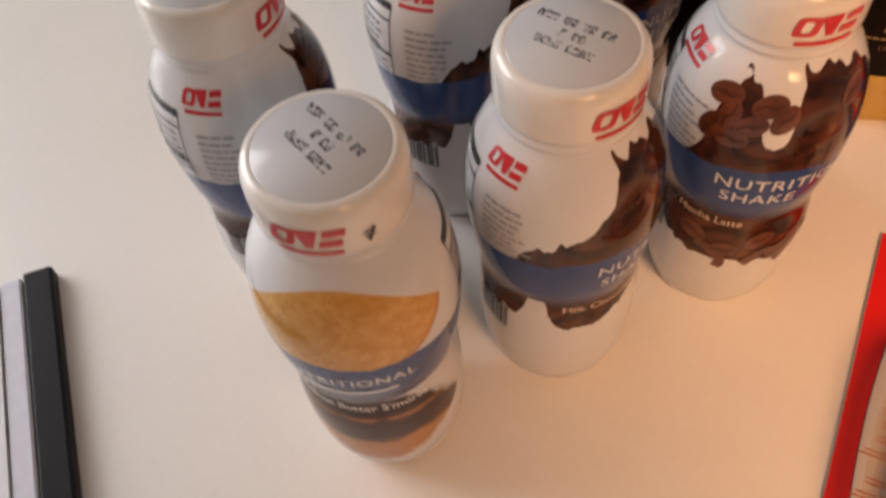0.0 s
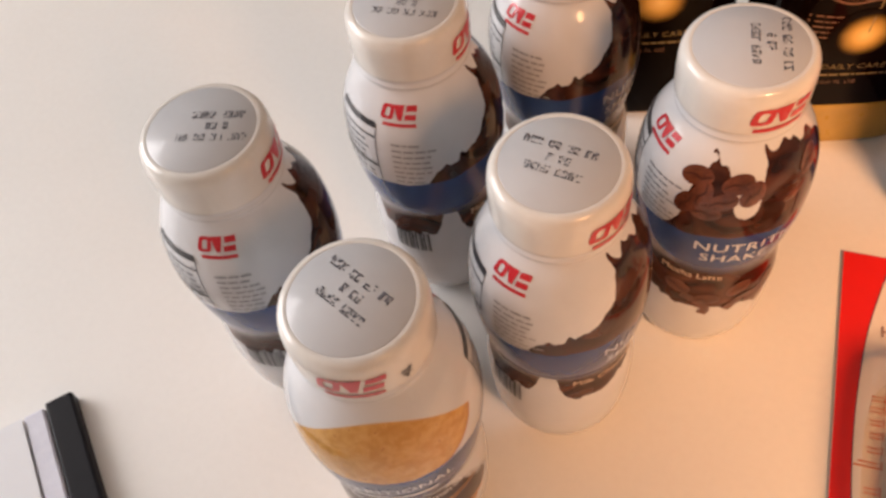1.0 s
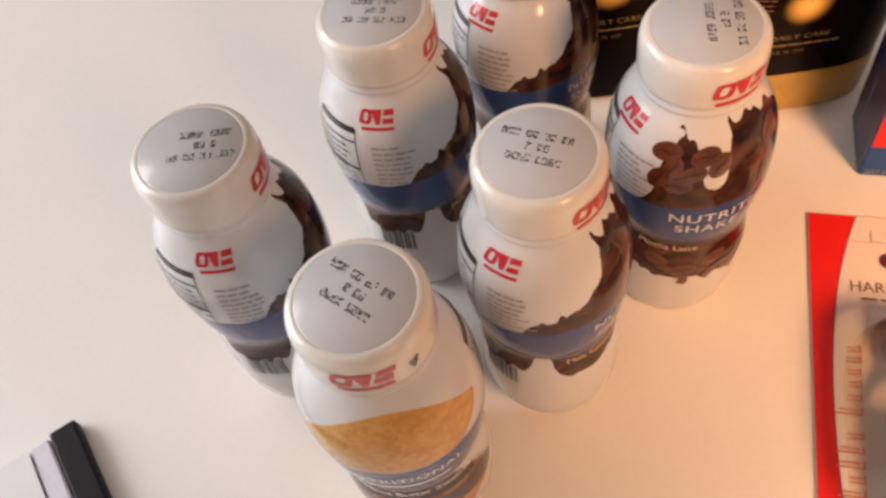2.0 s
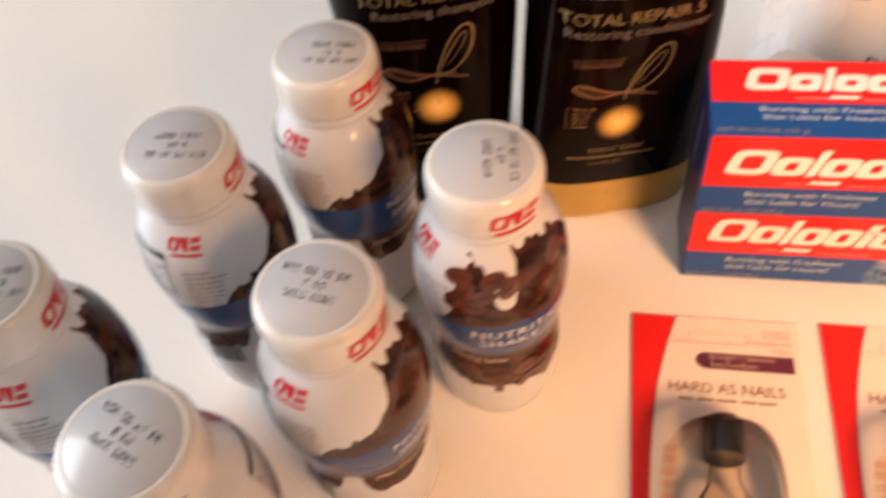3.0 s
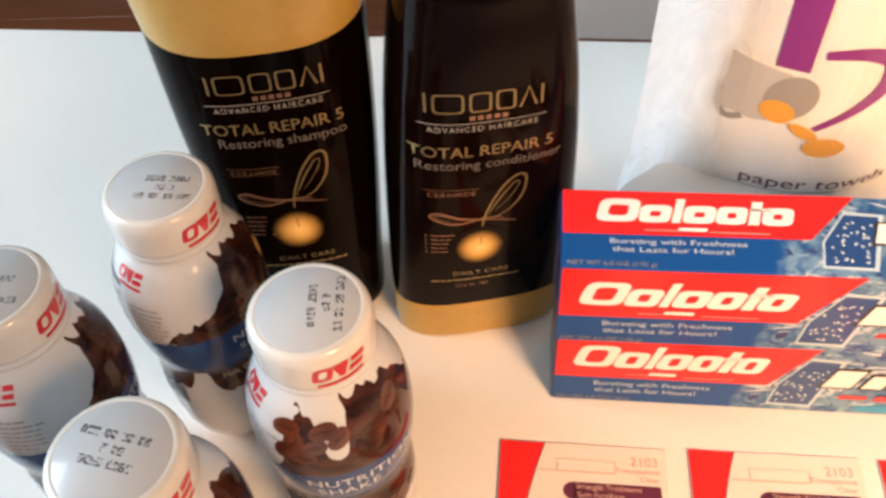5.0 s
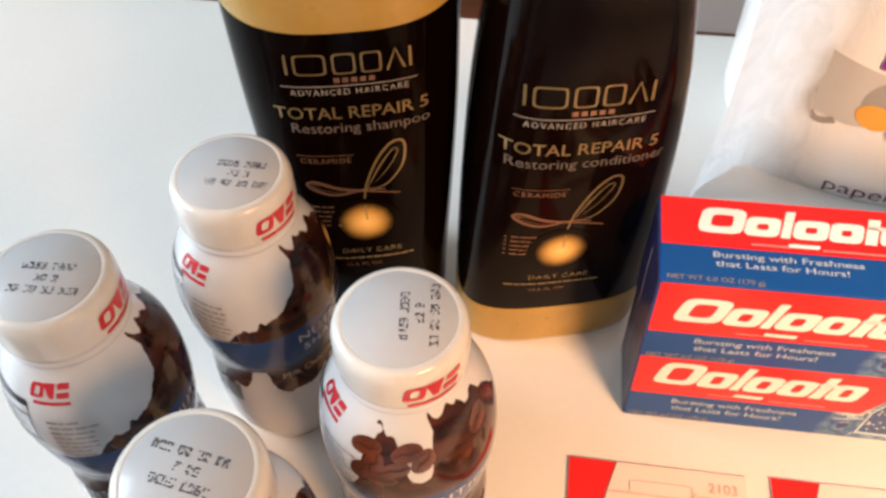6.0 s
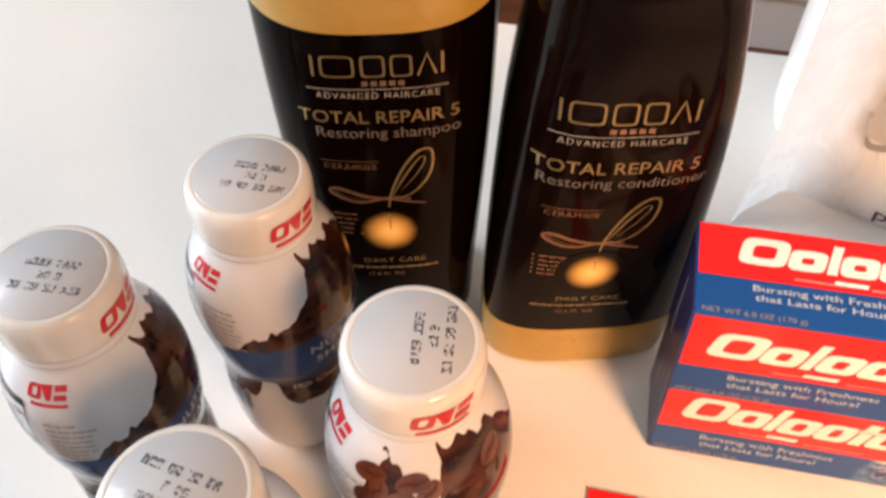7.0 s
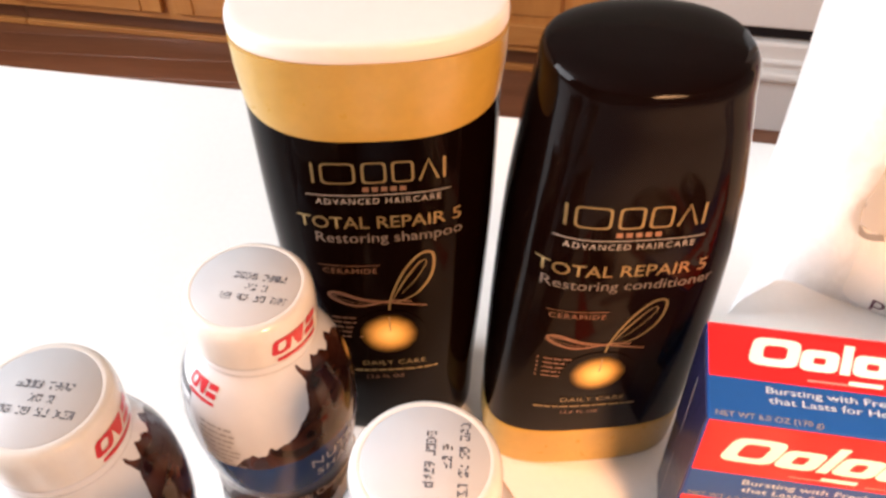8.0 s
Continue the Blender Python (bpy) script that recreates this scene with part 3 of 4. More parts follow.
def oval_front(rows, power=2.4):
    """The depth of a body's front at (x, z)."""
    def f(x, z):
        for (a0, b0, z0), (a1, b1, z1) in zip(rows, rows[1:]):
            if z0 <= z <= z1 and z1 > z0:
                t = (z - z0) / (z1 - z0)
                a, b = a0 + (a1 - a0) * t, b0 + (b1 - b0) * t
                return -b * max(0.0, 1 - min(abs(x) / a, 1.0) ** power) ** (1 / power)
        return -rows[-1][1]
    return f


def drape(bm, front, dx, z0, lift=0.00025):
    """Lays a flat print onto the front of an oval body."""
    dice(bm, 0.003)
    for v in bm.verts:
        x, z = v.co.x + dx, v.co.y + z0
        v.co = (x, front(x, z) - lift, z)
    bmesh.ops.recalc_face_normals(bm, faces=bm.faces)
    return bm


def hair_print(b, front, dz, second, rng):
    """The printing of both hair care bottles, raised by dz."""
    def lay(name, bm, x, z, ink, label="", lift=0.00025):
        part(name, drape(bm, front, x + (0.0 if dz == 0 else COND_SIDE), z + dz, lift), ink, b, label)
    # the maker's emblem as thin gold bars, open blocks and a wedge
    up = 0.1512 if dz == 0 else 0.1528

    def stroke(pts, w=0.0007):
        lay("emblem", ribbon_bm(pts, [w] * len(pts)), 0, up, "gold_ink", "thin gold emblem stroke")
    for u in (-0.0205, 0.0215):
        stroke([(u, 0.0040), (u, -0.0040)], 0.0009)
    for u, w in ((-0.0125, 0.0056), (-0.0010, 0.0040), (0.0082, 0.0036)):
        lay("emblem", shapes_bm(ring(u, 0, w, 0.0041, 0.0008, 24, 0.0, 6.0)), 0, up, "gold_ink", "thin gold emblem block")
    stroke([(0.0135, -0.0040), (0.0165, 0.0040), (0.0195, -0.0040)], 0.0008)
    lay("emblem_line", shapes_bm([bar(-0.004 + 0.0030 * k, 0, 0.0020, 0.0019) for k in range(5)]), 0, up - 0.0065, "copper_ink", "copper unreadable line")
    lay("rule", shapes_bm([bar(0, 0, 0.047, 0.00035, n=8)]), 0, up - 0.0088, "pale_ink")
    lay("writing", text_bm("ADVANCED HAIRCARE", 0.0035, 0.94, spacing=1.25), 0, up - 0.0114, "pale_ink", "pale lettering")
    lay("writing", text_bm("TOTAL REPAIR 5", 0.0073, 1.02, bold=0.004), 0, 0.1305, "gold_ink", "gold lettering")
    lay("writing", text_bm(second, 0.0064), 0.0025, 0.1238, "mist_ink", "pale grey lettering")
    lay("writing", text_bm("CERAMIDE", 0.0036, spacing=1.15), -0.0120, 0.1078, "copper_ink", "copper lettering")
    lay("rule", shapes_bm([bar(-0.0120, 0, 0.021, 0.0003, n=4)]), 0, 0.1106, "copper_ink")
    lay("golden_drop", shapes_bm([disc(0, 0, 0.0140, 0.0142, 40)]), 0, DROP_Z, "drop" if dz == 0 else "drop_high", "printed golden drop", 0.0003)
    loops = (([(0.0005, 0.074), (0.0006, 0.086), (0.0022, 0.0955), (0.0070, 0.1075), (0.0128, 0.1150), (0.0172, 0.1142), (0.0165, 0.1040), (0.0108, 0.0950), (0.003, 0.0905)], 0.0008, "gold_ink"),
             ([(0.0145, 0.0880), (0.004, 0.0905), (-0.008, 0.0930), (-0.0165, 0.0965), (-0.0205, 0.0955), (-0.0185, 0.0925), (-0.010, 0.0895), (0.002, 0.0920), (0.009, 0.0910)], 0.0010, "copper_ink"),
             ([(0.003, 0.0945), (0.0075, 0.1035), (0.0125, 0.1115)], 0.0006, "gold_ink"),
             ([(0.0020, 0.0920), (0.0062, 0.1010), (0.0112, 0.1095), (0.0140, 0.1120), (0.0145, 0.1095), (0.0105, 0.1020), (0.0055, 0.0955)], 0.00035, "gold_ink"),
             ([(0.006, 0.0905), (-0.006, 0.0915), (-0.0150, 0.0950), (-0.0190, 0.0948), (-0.0165, 0.0930), (-0.008, 0.0905)], 0.00035, "copper_ink"))
    for pts, w, ink in loops:
        sp = spline(pts, 6)
        ws = [w * (0.5 + 0.8 * math.sin(math.pi * i / (len(sp) - 1))) for i in range(len(sp))]
        lay("swirl", ribbon_bm(sp, ws), 0, 0.0, ink, "printed fibre swirl")
    lay("fine_print", shapes_bm(print_lines(-0.0205, 0.0825, 0.010, 5, 0.0028, 0.0008, rng) + [bar(-0.0225, 0.0825 - 0.0028 * k, 0.0006, 0.0012) for k in range(5)]), 0, 0, "copper_ink", "tiny unreadable list")
    lay("writing", text_bm("DAILY CARE", 0.0042, spacing=1.1), 0.001, 0.0540, "gold_ink", "gold lettering")
    lay("fine_print", shapes_bm(print_lines(-0.021, 0.0492, 0.044, 1, 0.003, 0.0011, rng)), 0, 0, "gold_ink")
    lay("writing", text_bm("12.6 FL OZ", 0.0030, spacing=1.1), -0.003, 0.0445, "copper_ink", "copper lettering")


def conditioner_bottle():
    b = thing("conditioner_bottle", "dark brown conditioner bottle standing on its gold cap", "bottle", pose(0.2407, 0.3605, 0, 0, 0, 11) @ pose(0, 0, 0, 0, 1.1, 0))
    rows = spline([(0.0413, 0.0226, 0.0262), (0.0412, 0.0245, 0.045), (0.0400, 0.0285, 0.085), (0.0378, 0.0310, 0.125), (0.0346, 0.0295, 0.160), (0.0325, 0.0272, 0.180),
                   (0.0320, 0.0266, 0.1880), (0.0311, 0.0254, 0.1912), (0.0288, 0.0228, 0.1928), (0.0220, 0.0165, 0.1940), (0.0100, 0.0070, 0.1945)], 6)
    smooth(part("body", oval_bm(rows, power=3.1, soften=(0.150, 0.190, 0.85)), "brown_gloss", b), 60)
    cap = spline([(0.0389, 0.0205, 0.0), (0.0406, 0.0220, 0.002), (0.0413, 0.0226, 0.012), (0.0414, 0.0228, 0.0245), (0.0408, 0.0221, 0.0260)], 4)
    smooth(part("cap", oval_bm(cap, power=3.1), "gold_plastic", b, "pearly gold flip cap at the bottom"), 50)
    hair_print(b, oval_front(rows, 3.1), COND_RISE, "Restoring conditioner", random.Random(11))


def shampoo_bottle():
    b = thing("shampoo_bottle", "dark brown shampoo bottle with gold shoulder and cream cap", "bottle", pose(0.1605, 0.3670, 0, 0, 0, 9) @ pose(0, 0.006, 0))
    rows = spline([(0.0310, 0.0220, 0.0), (0.0335, 0.0255, 0.003), (0.0348, 0.0280, 0.03), (0.0375, 0.0305, 0.07), (0.0403, 0.0310, 0.12), (0.0416, 0.0288, 0.170)], 6)
    smooth(part("body", oval_bm(rows, power=2.8, dip=lambda z: 0.0075 * max(0.0, (z - 0.12) / 0.050)), "black_label", b), 60)
    top = spline([(0.0416, 0.0288, 0.1702), (0.0421, 0.0289, 0.174), (0.0428, 0.0283, 0.181), (0.0431, 0.0274, 0.1895)], 4)
    smooth(part("shoulder", oval_bm(top, power=2.8, dip=lambda z: 0.0075 * max(0.0, (0.1895 - z) / 0.0193)), "gold_plastic", b, "pearly gold plastic shoulder"), 50)
    cap = spline([(0.0431, 0.0276, 0.1897), (0.0434, 0.0280, 0.1910), (0.0433, 0.0279, 0.1946), (0.0423, 0.0268, 0.1960), (0.0398, 0.0244, 0.1964)], 4)
    smooth(part("cap", oval_bm(cap), "cap_white", b, "cream flat cap"), 50)
    hair_print(b, oval_front(rows, 2.8), 0, "Restoring shampoo", random.Random(12))


shampoo_bottle()
conditioner_bottle()


# ---- toothpaste boxes ----
def carton_paint(name):
    """Printed carton with ice-like blue facets towards its far end; x along the carton, v across it."""
    m = Mat(name, BLUE, 0.3, coat=0.1)
    m.b.inputs["Specular IOR Level"].default_value = 0.3
    x, y, z = m.xyz()
    v1 = m.voronoi(130, (0.6, 1.2, 1.2))
    n1, n2 = m.noise(60, 3, warp=2.0), m.noise(300, 2)
    ice = m.mix(n1.step(0.35, 0.65), (0.020, 0.085, 0.25), (0.17, 0.29, 0.43))
    streak = m.noise(55, 3, 0.6, (0.5, 1.6, 1.6), warp=4.0)
    ice = m.mix((streak * 0.8 + v1 * 0.25).step(0.56, 0.66), ice, (0.52, 0.60, 0.66))
    ice = m.mix(m.noise(90, 2, warp=3.0).step(0.60, 0.66), ice, (0.035, 0.045, 0.17))
    deep = m.mix((x + (n1 - 0.5) * 0.02).step(-0.02, 0.02), (0.009, 0.070, 0.27), (0.025, 0.15, 0.38))
    m.colour(m.mix((x + (n1 - 0.5) * 0.012).step(-0.022, -0.014), deep, ice))
    m.bump(n2, 0.04, 0.0004)
    return m.m


MAT["carton"] = carton_paint("toothpaste_carton_print")
MAT["carton_end"] = grainy("carton_end_print", (0.022, 0.022, 0.075), (0.016, 0.016, 0.055), 60, 0.3, coat=0.3)
MAT["carton_red"] = flat("carton_red_ink", (0.74, 0.012, 0.012), 0.32, 0.1)
MAT["speck"] = flat("speckle_ink", (0.60, 0.68, 0.76), 0.35, 0.2)
MAT["patch"] = flat("deep_blue_patch", (0.018, 0.065, 0.22), 0.3, 0.3)
MAT["patch_rim"] = flat("pale_rim_ink", (0.50, 0.62, 0.70), 0.35, 0.3)
MAT["ice_ink"] = flat("ice_ink", (0.42, 0.52, 0.66), 0.35, 0.2)
MAT["cyan_ink"] = flat("cyan_ink", (0.04, 0.30, 0.55), 0.35, 0.3)


def carton_face(b, m, h, seed, split=0.0190, lead=0.0070, wide=1.13):
    """The printing on one long face, u along from its left end, v up from its lower edge; red down to split."""
    rng = random.Random(seed)

    def lay(name, bm, ink, lift, label=""):
        part(name, place(bm, m @ pose(0, 0, lift)), ink, b, label)
    s = h / 0.05
    L = -0.1
    lay("red_panel", shapes_bm([[(L + 0.0005, 0.0497 * s), (L + 0.0005, split * s), (L + 0.0915, split * s), (L + 0.110, 0.0497 * s)]]), "carton_red", 0.00015, "bright red printed panel")
    # the maker's emblem as plain white hollow blocks and bars
    u, polys, unit = L + lead, [], 0.0150
    base = split + 0.0080
    for w, lo, hi in ((0.0150, 0, 1.0), (0.0115, 0, 0.76), (0.0040, 0, 1.05), (0.0115, 0, 0.76), (0.0110, 0, 0.76), (0.0050, 0, 1.0), (0.0110, 0, 0.76)):
        w *= wide
        v0, v1 = (base + unit * lo) * s, (base + unit * hi) * s
        lean = 0.26 * (v0 + v1) / 2 - 0.26 * base * s
        if w < 0.007:
            polys.append(bar(u + w / 2 + lean, (v0 + v1) / 2, w * 0.78, v1 - v0, 0.26))
        else:
            polys += ring(u + w / 2 + lean, (v0 + v1) / 2, w / 2, (v1 - v0) / 2, 0.0039 * wide, 24, 0.26)
        u += w * 1.02
    polys.append(bar(L + lead + 0.0350 * wide, (base - 0.0040) * s, 0.0100 * wide, 0.0022 * s, 0.26))
    polys.append(bar(L + lead + 0.0600 * wide, (base + 0.0098) * s, 0.0075 * wide, 0.0020 * s, 0.26))
    lay("emblem", shapes_bm(polys), "white_ink", 0.0003, "white emblem of hollow blocks and bars")
    lay("fine_print", shapes_bm([bar(L + 0.038, (split + 0.0030) * s, 0.014, 0.0006), bar(L + 0.066, (split + 0.0026) * s, 0.022, 0.0006)]), "pale_ink", 0.0003)
    for k, words in enumerate(("Bursting with Freshness", "that Lasts for Hours!")):
        lay("writing", place(text_bm(words, 0.0047 * s, 1.12 / s, bold=0.008), pose(L + 0.0430 - 0.002 * k, (split - 0.0045 - 0.0050 * k) * s, 0)), "ice_ink", 0.0003, "white lettering")
    lay("writing", place(text_bm("NET WT 6.0 OZ (170 g)", 0.0038 * s, 0.85 / s), pose(L + 0.0185, 0.0030 * s, 0)), "pale_ink", 0.0003, "pale lettering")
    # the deep blue mint patch with its pale torn rim
    lay("patch_rim", shapes_bm([[(L + 0.0940, 0.0045 * s), (L + 0.1135, 0.0035 * s), (L + 0.1195, 0.0385 * s), (L + 0.1050, 0.0400 * s), (L + 0.0955, 0.0205 * s)]]), "patch_rim", 0.00008)
    lay("mint_patch", shapes_bm([[(L + 0.0950, 0.0060 * s), (L + 0.1122, 0.0055 * s), (L + 0.1175, 0.0370 * s), (L + 0.1050, 0.0380 * s), (L + 0.0963, 0.0205 * s)]]), "patch", 0.00012, "deep blue speckled patch")
    specks = []
    for k in range(34):
        v = rng.uniform(0.008, 0.033)
        u = L + rng.uniform(0.0965 + max(0.0, v - 0.020) * 0.55, 0.1115 + (v - 0.009) * 0.16)
        specks.append(disc(u, v * s, rng.uniform(0.0004, 0.0009), 0.0005, 7, rng.uniform(0, 3)))
    lay("speckle", shapes_bm(specks), "speck", 0.0003)
    # the variety's bold emblem: white blocks on a black slanted field
    for k, (u, w, v, hh) in enumerate(((0.1235, 0.0125, 0.0265, 0.0130), (0.1375, 0.0090, 0.0250, 0.0100), (0.1490, 0.0090, 0.0250, 0.0100), (0.1620, 0.0100, 0.0270, 0.0130), (0.1740, 0.0085, 0.0250, 0.0100), (0.1850, 0.0085, 0.0250, 0.0100))):
        lay("emblem_rim", shapes_bm([bar(L + u - 0.002, v * s, w + 0.0018, (hh + 0.0020) * s, 0.3)]), "black_ink", 0.0002 + 0.00003 * k, "black slanted emblem rim")
        lay("emblem", shapes_bm([bar(L + u - 0.002, v * s, w - 0.0006, (hh - 0.0008) * s, 0.3)]), "white_ink", 0.00045, "white slanted emblem block")
    lay("writing", place(text_bm("WITH", 0.0042 * s, 1.2 / s, 0.2), pose(L + 0.142, 0.0400 * s, 0)), "black_ink", 0.0003, "black lettering")
    lay("red_line", shapes_bm([bar(L + 0.129, 0.0130 * s, 0.012, 0.0032 * s, 0.3)]), "red", 0.0003, "red slanted line")
    lay("red_line", shapes_bm([bar(L + 0.155, 0.0128 * s, 0.034, 0.0042 * s, 0.3)]), "red", 0.0003, "red slanted line")
    lay("oval", shapes_bm([disc(L + 0.145, 0.0050 * s, 0.014, 0.0026 * s, 24)]), "cyan_ink", 0.0003, "blue printed oval")


def toothpaste_box(m, label, seed, top):
    """A carton; the upper one's lid is pressed down along its front edge."""
    b = thing("toothpaste_box", label, "box", m, "stacked toothpaste boxes")
    w, d, h = 0.2, 0.0350, 0.0522
    dip = 0.0055 if top else 0.0
    bm = box_bm(w, d, h, (0, 0, 0), 0.0008, 2)
    for v in bm.verts:
        if v.co.z > h / 2:
            v.co.z -= dip * (0.5 - v.co.y / d)
    part("carton", bm, "carton", b)
    for s in (-1, 1):
        flap = box_bm(0.0006, d - 0.0016, h - 0.0016, (s * (w / 2 + 0.0002), 0, 0.0008))
        for v in flap.verts:
            if v.co.z > h / 2:
                v.co.z -= dip * (0.5 - v.co.y / d)
        part("end_flap", flap, "carton_end", b, "dark blue end flap")
        part("flap_fold", box_bm(0.0007, 0.0006, h * 0.62, (s * (w / 2 + 0.0003), 0.004, 0.006)), "pale_ink", b, "pale worn fold line")
    carton_face(b, pose(0, -d / 2 - 0.00005, 0, 90, 0, 0), h - dip, seed)
    if top:
        slope = math.degrees(math.atan2(dip, d))
        carton_face(b, pose(0, -d / 2, h - dip + 0.0001, slope, 0, 0), d / math.cos(radians(slope)), seed + 7, 0.0215, 0.0125, 1.04)
    return b


def corner(x, y, z, yaw):
    """The pose of a carton from its front left lower corner."""
    return pose(x, y, z, 0, 0, yaw) @ pose(0.1, 0.0175, 0)


toothpaste_box(corner(0.2738, 0.3015, 0, -4.2), "blue and red toothpaste carton lying under another carton", 21, False)
toothpaste_box(corner(0.2722, 0.2970, 0.0524, -3.8), "blue and red toothpaste carton stacked on another", 22, True)


# ---- carded nail polish ----
MAT["card_red"] = flat("card_red", (0.78, 0.016, 0.014), 0.42, 0.05)
MAT["card_white"] = grainy("card_board", (0.80, 0.74, 0.68), (0.76, 0.70, 0.64), 12, 0.45, bump=0.04)
MAT["plum"] = flat("plum_ink", (0.115, 0.024, 0.060), 0.4)
# brown lettering, paled in its colour by the wash of blister reflections
MAT["brown_ink"] = flat("brown_ink", (0.27, 0.145, 0.11), 0.5)
MAT["rose_ink"] = flat("rose_ink", (0.70, 0.45, 0.40), 0.5)
MAT["script"] = flat("script_ink", (0.72, 0.24, 0.13), 0.5)
MAT["polish_cap"] = grainy("black_cap_plastic", (0.020, 0.014, 0.012), (0.014, 0.010, 0.009), 60, 0.22, coat=0.3)


def clear_plastic(name, tint, ior, rough=0.06):
    """Thin clear plastic: lets light through, with a gloss that grows at a slant."""
    m = Mat(name, tint, rough)
    t = m.t
    see, gloss, fres, mixer = (t.nodes.new("ShaderNode" + k) for k in ("BsdfTransparent", "BsdfGlossy", "Fresnel", "MixShader"))
    see.inputs[0].default_value = (*tint, 1)
    gloss.inputs["Roughness"].default_value = rough
    fres.inputs[0].default_value = ior
    t.links.new(fres.outputs[0], mixer.inputs[0])
    t.links.new(see.outputs[0], mixer.inputs[1])
    t.links.new(gloss.outputs[0], mixer.inputs[2])
    t.links.new(mixer.outputs[0], t.nodes["Material Output"].inputs[0])
    m.t.nodes.remove(m.b)
    return m.m


MAT["polish"] = clear_plastic("clear_polish_glass", (0.90, 0.86, 0.82), 1.25)
MAT["blister"] = clear_plastic("clear_blister_film", (0.97, 0.96, 0.95), 1.30, 0.09)


def polish_pack(m):
    p = thing("nail_polish_pack", "red and white carded nail polish under a clear blister", "nail polish", m, "carded nail polish packs")
    w, l = 0.0715, 0.155
    part("card", box_bm(w, l, 0.0009, (w / 2, -l / 2, 0.0003), 0.0003, 1), "card_white", p)
    edge = spline([(0.0195, -0.0004), (0.0150, -0.016), (0.0108, -0.036), (0.0082, -0.060), (0.0072, -0.085), (0.0080, -0.115), (0.0110, -0.1546)], 6)
    part("red_panel", place(shapes_bm([[(0.0002, -0.0002), (0.0002, -0.1548), *[e for e in reversed(edge)]]]), pose(0, 0, 0.00135)), "card_red", p, "bright red printed edge with curved border")
    part("panel_line", place(ribbon_bm(edge, [0.0004] * len(edge)), pose(0, 0, 0.00150)), "plum", p)

    def lay(name, bm, ink, label="", z=0.0016):
        part(name, place(bm, pose(0, 0, z)), ink, p, label)
    lay("hang_tab", shapes_bm([bar(0.037, -0.0105, 0.024, 0.0052)]), "card_white", "pale embossed tab", 0.0017)
    lay("tab_line", shapes_bm([bar(0.032, -0.0134, 0.034, 0.0004), bar(0.0495, -0.0105, 0.0004, 0.0055)]), "rose_ink")
    lay("writing", place(text_bm("2103", 0.0060), pose(0.0620, -0.0075, 0)), "rose_ink", "rose lettering")
    lay("writing", place(text_bm("Transparent", 0.0034, 1.15), pose(0.0590, -0.0118, 0)), "rose_ink", "rose lettering")
    lay("writing", place(text_bm("Clear", 0.0034, 1.1), pose(0.0640, -0.0155, 0)), "rose_ink", "rose lettering")
    lay("badge", shapes_bm([bar(0.0500, -0.0222, 0.0370, 0.0080), disc(0.0320, -0.0222, 0.0045, 0.0040, 16)]), "plum", "plum printed badge")
    lay("writing", place(text_bm("Strength Treatment", 0.0035, 0.98), pose(0.0465, -0.0203, 0)), "rose_ink", "white lettering", 0.0019)
    lay("writing", place(text_bm("Soin Fortifiant", 0.0035, 0.98), pose(0.0432, -0.0240, 0)), "rose_ink", "white lettering", 0.0019)
    lay("writing", place(text_bm("HARD AS NAILS", 0.0070, 0.98), pose(0.0395, -0.0358, 0)), "brown_ink", "brown lettering")
    lay("fine_print", shapes_bm([bar(0.0395 + u, -0.0412, bw, 0.0010) for u, bw in ((-0.017, 0.006), (-0.009, 0.007), (0.0, 0.008), (0.009, 0.006), (0.0165, 0.007))]), "brown_ink", "brown unreadable line")
    # a script name as thin slanted bars up the card's side
    rng = random.Random(5)
    v = -0.124
    for k in range(12):
        if k != 5:
            tall = 0.0095 if k in (0, 2, 3, 6) else rng.uniform(0.0036, 0.0050)
            for d in (0.0, 0.0017):
                lay("script_bar", shapes_bm([bar(0.0150 - tall * 0.35 + 0.00012 * k, v + d, tall * (1 - 180 * d * (tall > 0.006)), 0.0007, 0.5)]), "script", "orange red bar")
            lay("script_bar", shapes_bm([bar(0.0166 - 0.0002 + 0.00012 * k, v + 0.0012, 0.0007, 0.0034)]), "script", "orange red bar")
        v += rng.uniform(0.0046, 0.0058)
    # the bottle under its blister
    bx = 0.0350
    bottle = smooth(part("polish_bottle", place(lathe_bm(spline([(0.0115, 0.0), (0.0125, 0.002), (0.0125, 0.037), (0.0108, 0.046), (0.0066, 0.054), (0.0060, 0.0645)], 4), 40, 1.0, 0.72), pose(bx, -0.1355, 0.0112, 90, 0, 180)), "polish", p, "clear glass polish bottle"), 50)
    lab = lathe_bm([(0.01265, 0.004), (0.01265, 0.034)], 40, 1.0, 0.73)
    smooth(part("label_band", place(lab, pose(bx, -0.1355, 0.0112, 90, 0, 180)), "white_ink", bottle, "white wrapped label"), 50)
    band = lathe_bm([(0.01275, 0.0270), (0.01275, 0.0305)], 40, 1.0, 0.735)
    smooth(part("red_band", place(band, pose(bx, -0.1355, 0.0112, 90, 0, 180)), "red", bottle, "red printed band"), 50)
    for z in (0.008, 0.013, 0.018, 0.022):
        g = lathe_bm([(0.01275, z), (0.01275, z + 0.0012)], 40, 1.0, 0.735)
        smooth(part("print_line", place(g, pose(bx, -0.1355, 0.0112, 90, 0, 180)), "grey_ink", bottle), 50)
    smooth(part("polish_cap", place(lathe_bm(spline([(0.0082, 0.0), (0.0087, 0.001), (0.0084, 0.012), (0.0078, 0.0160), (0.0060, 0.0172)], 4), 40), pose(bx, -0.0715, 0.0112, 90, 0, 180)), "polish_cap", p, "glossy black cap"), 50)
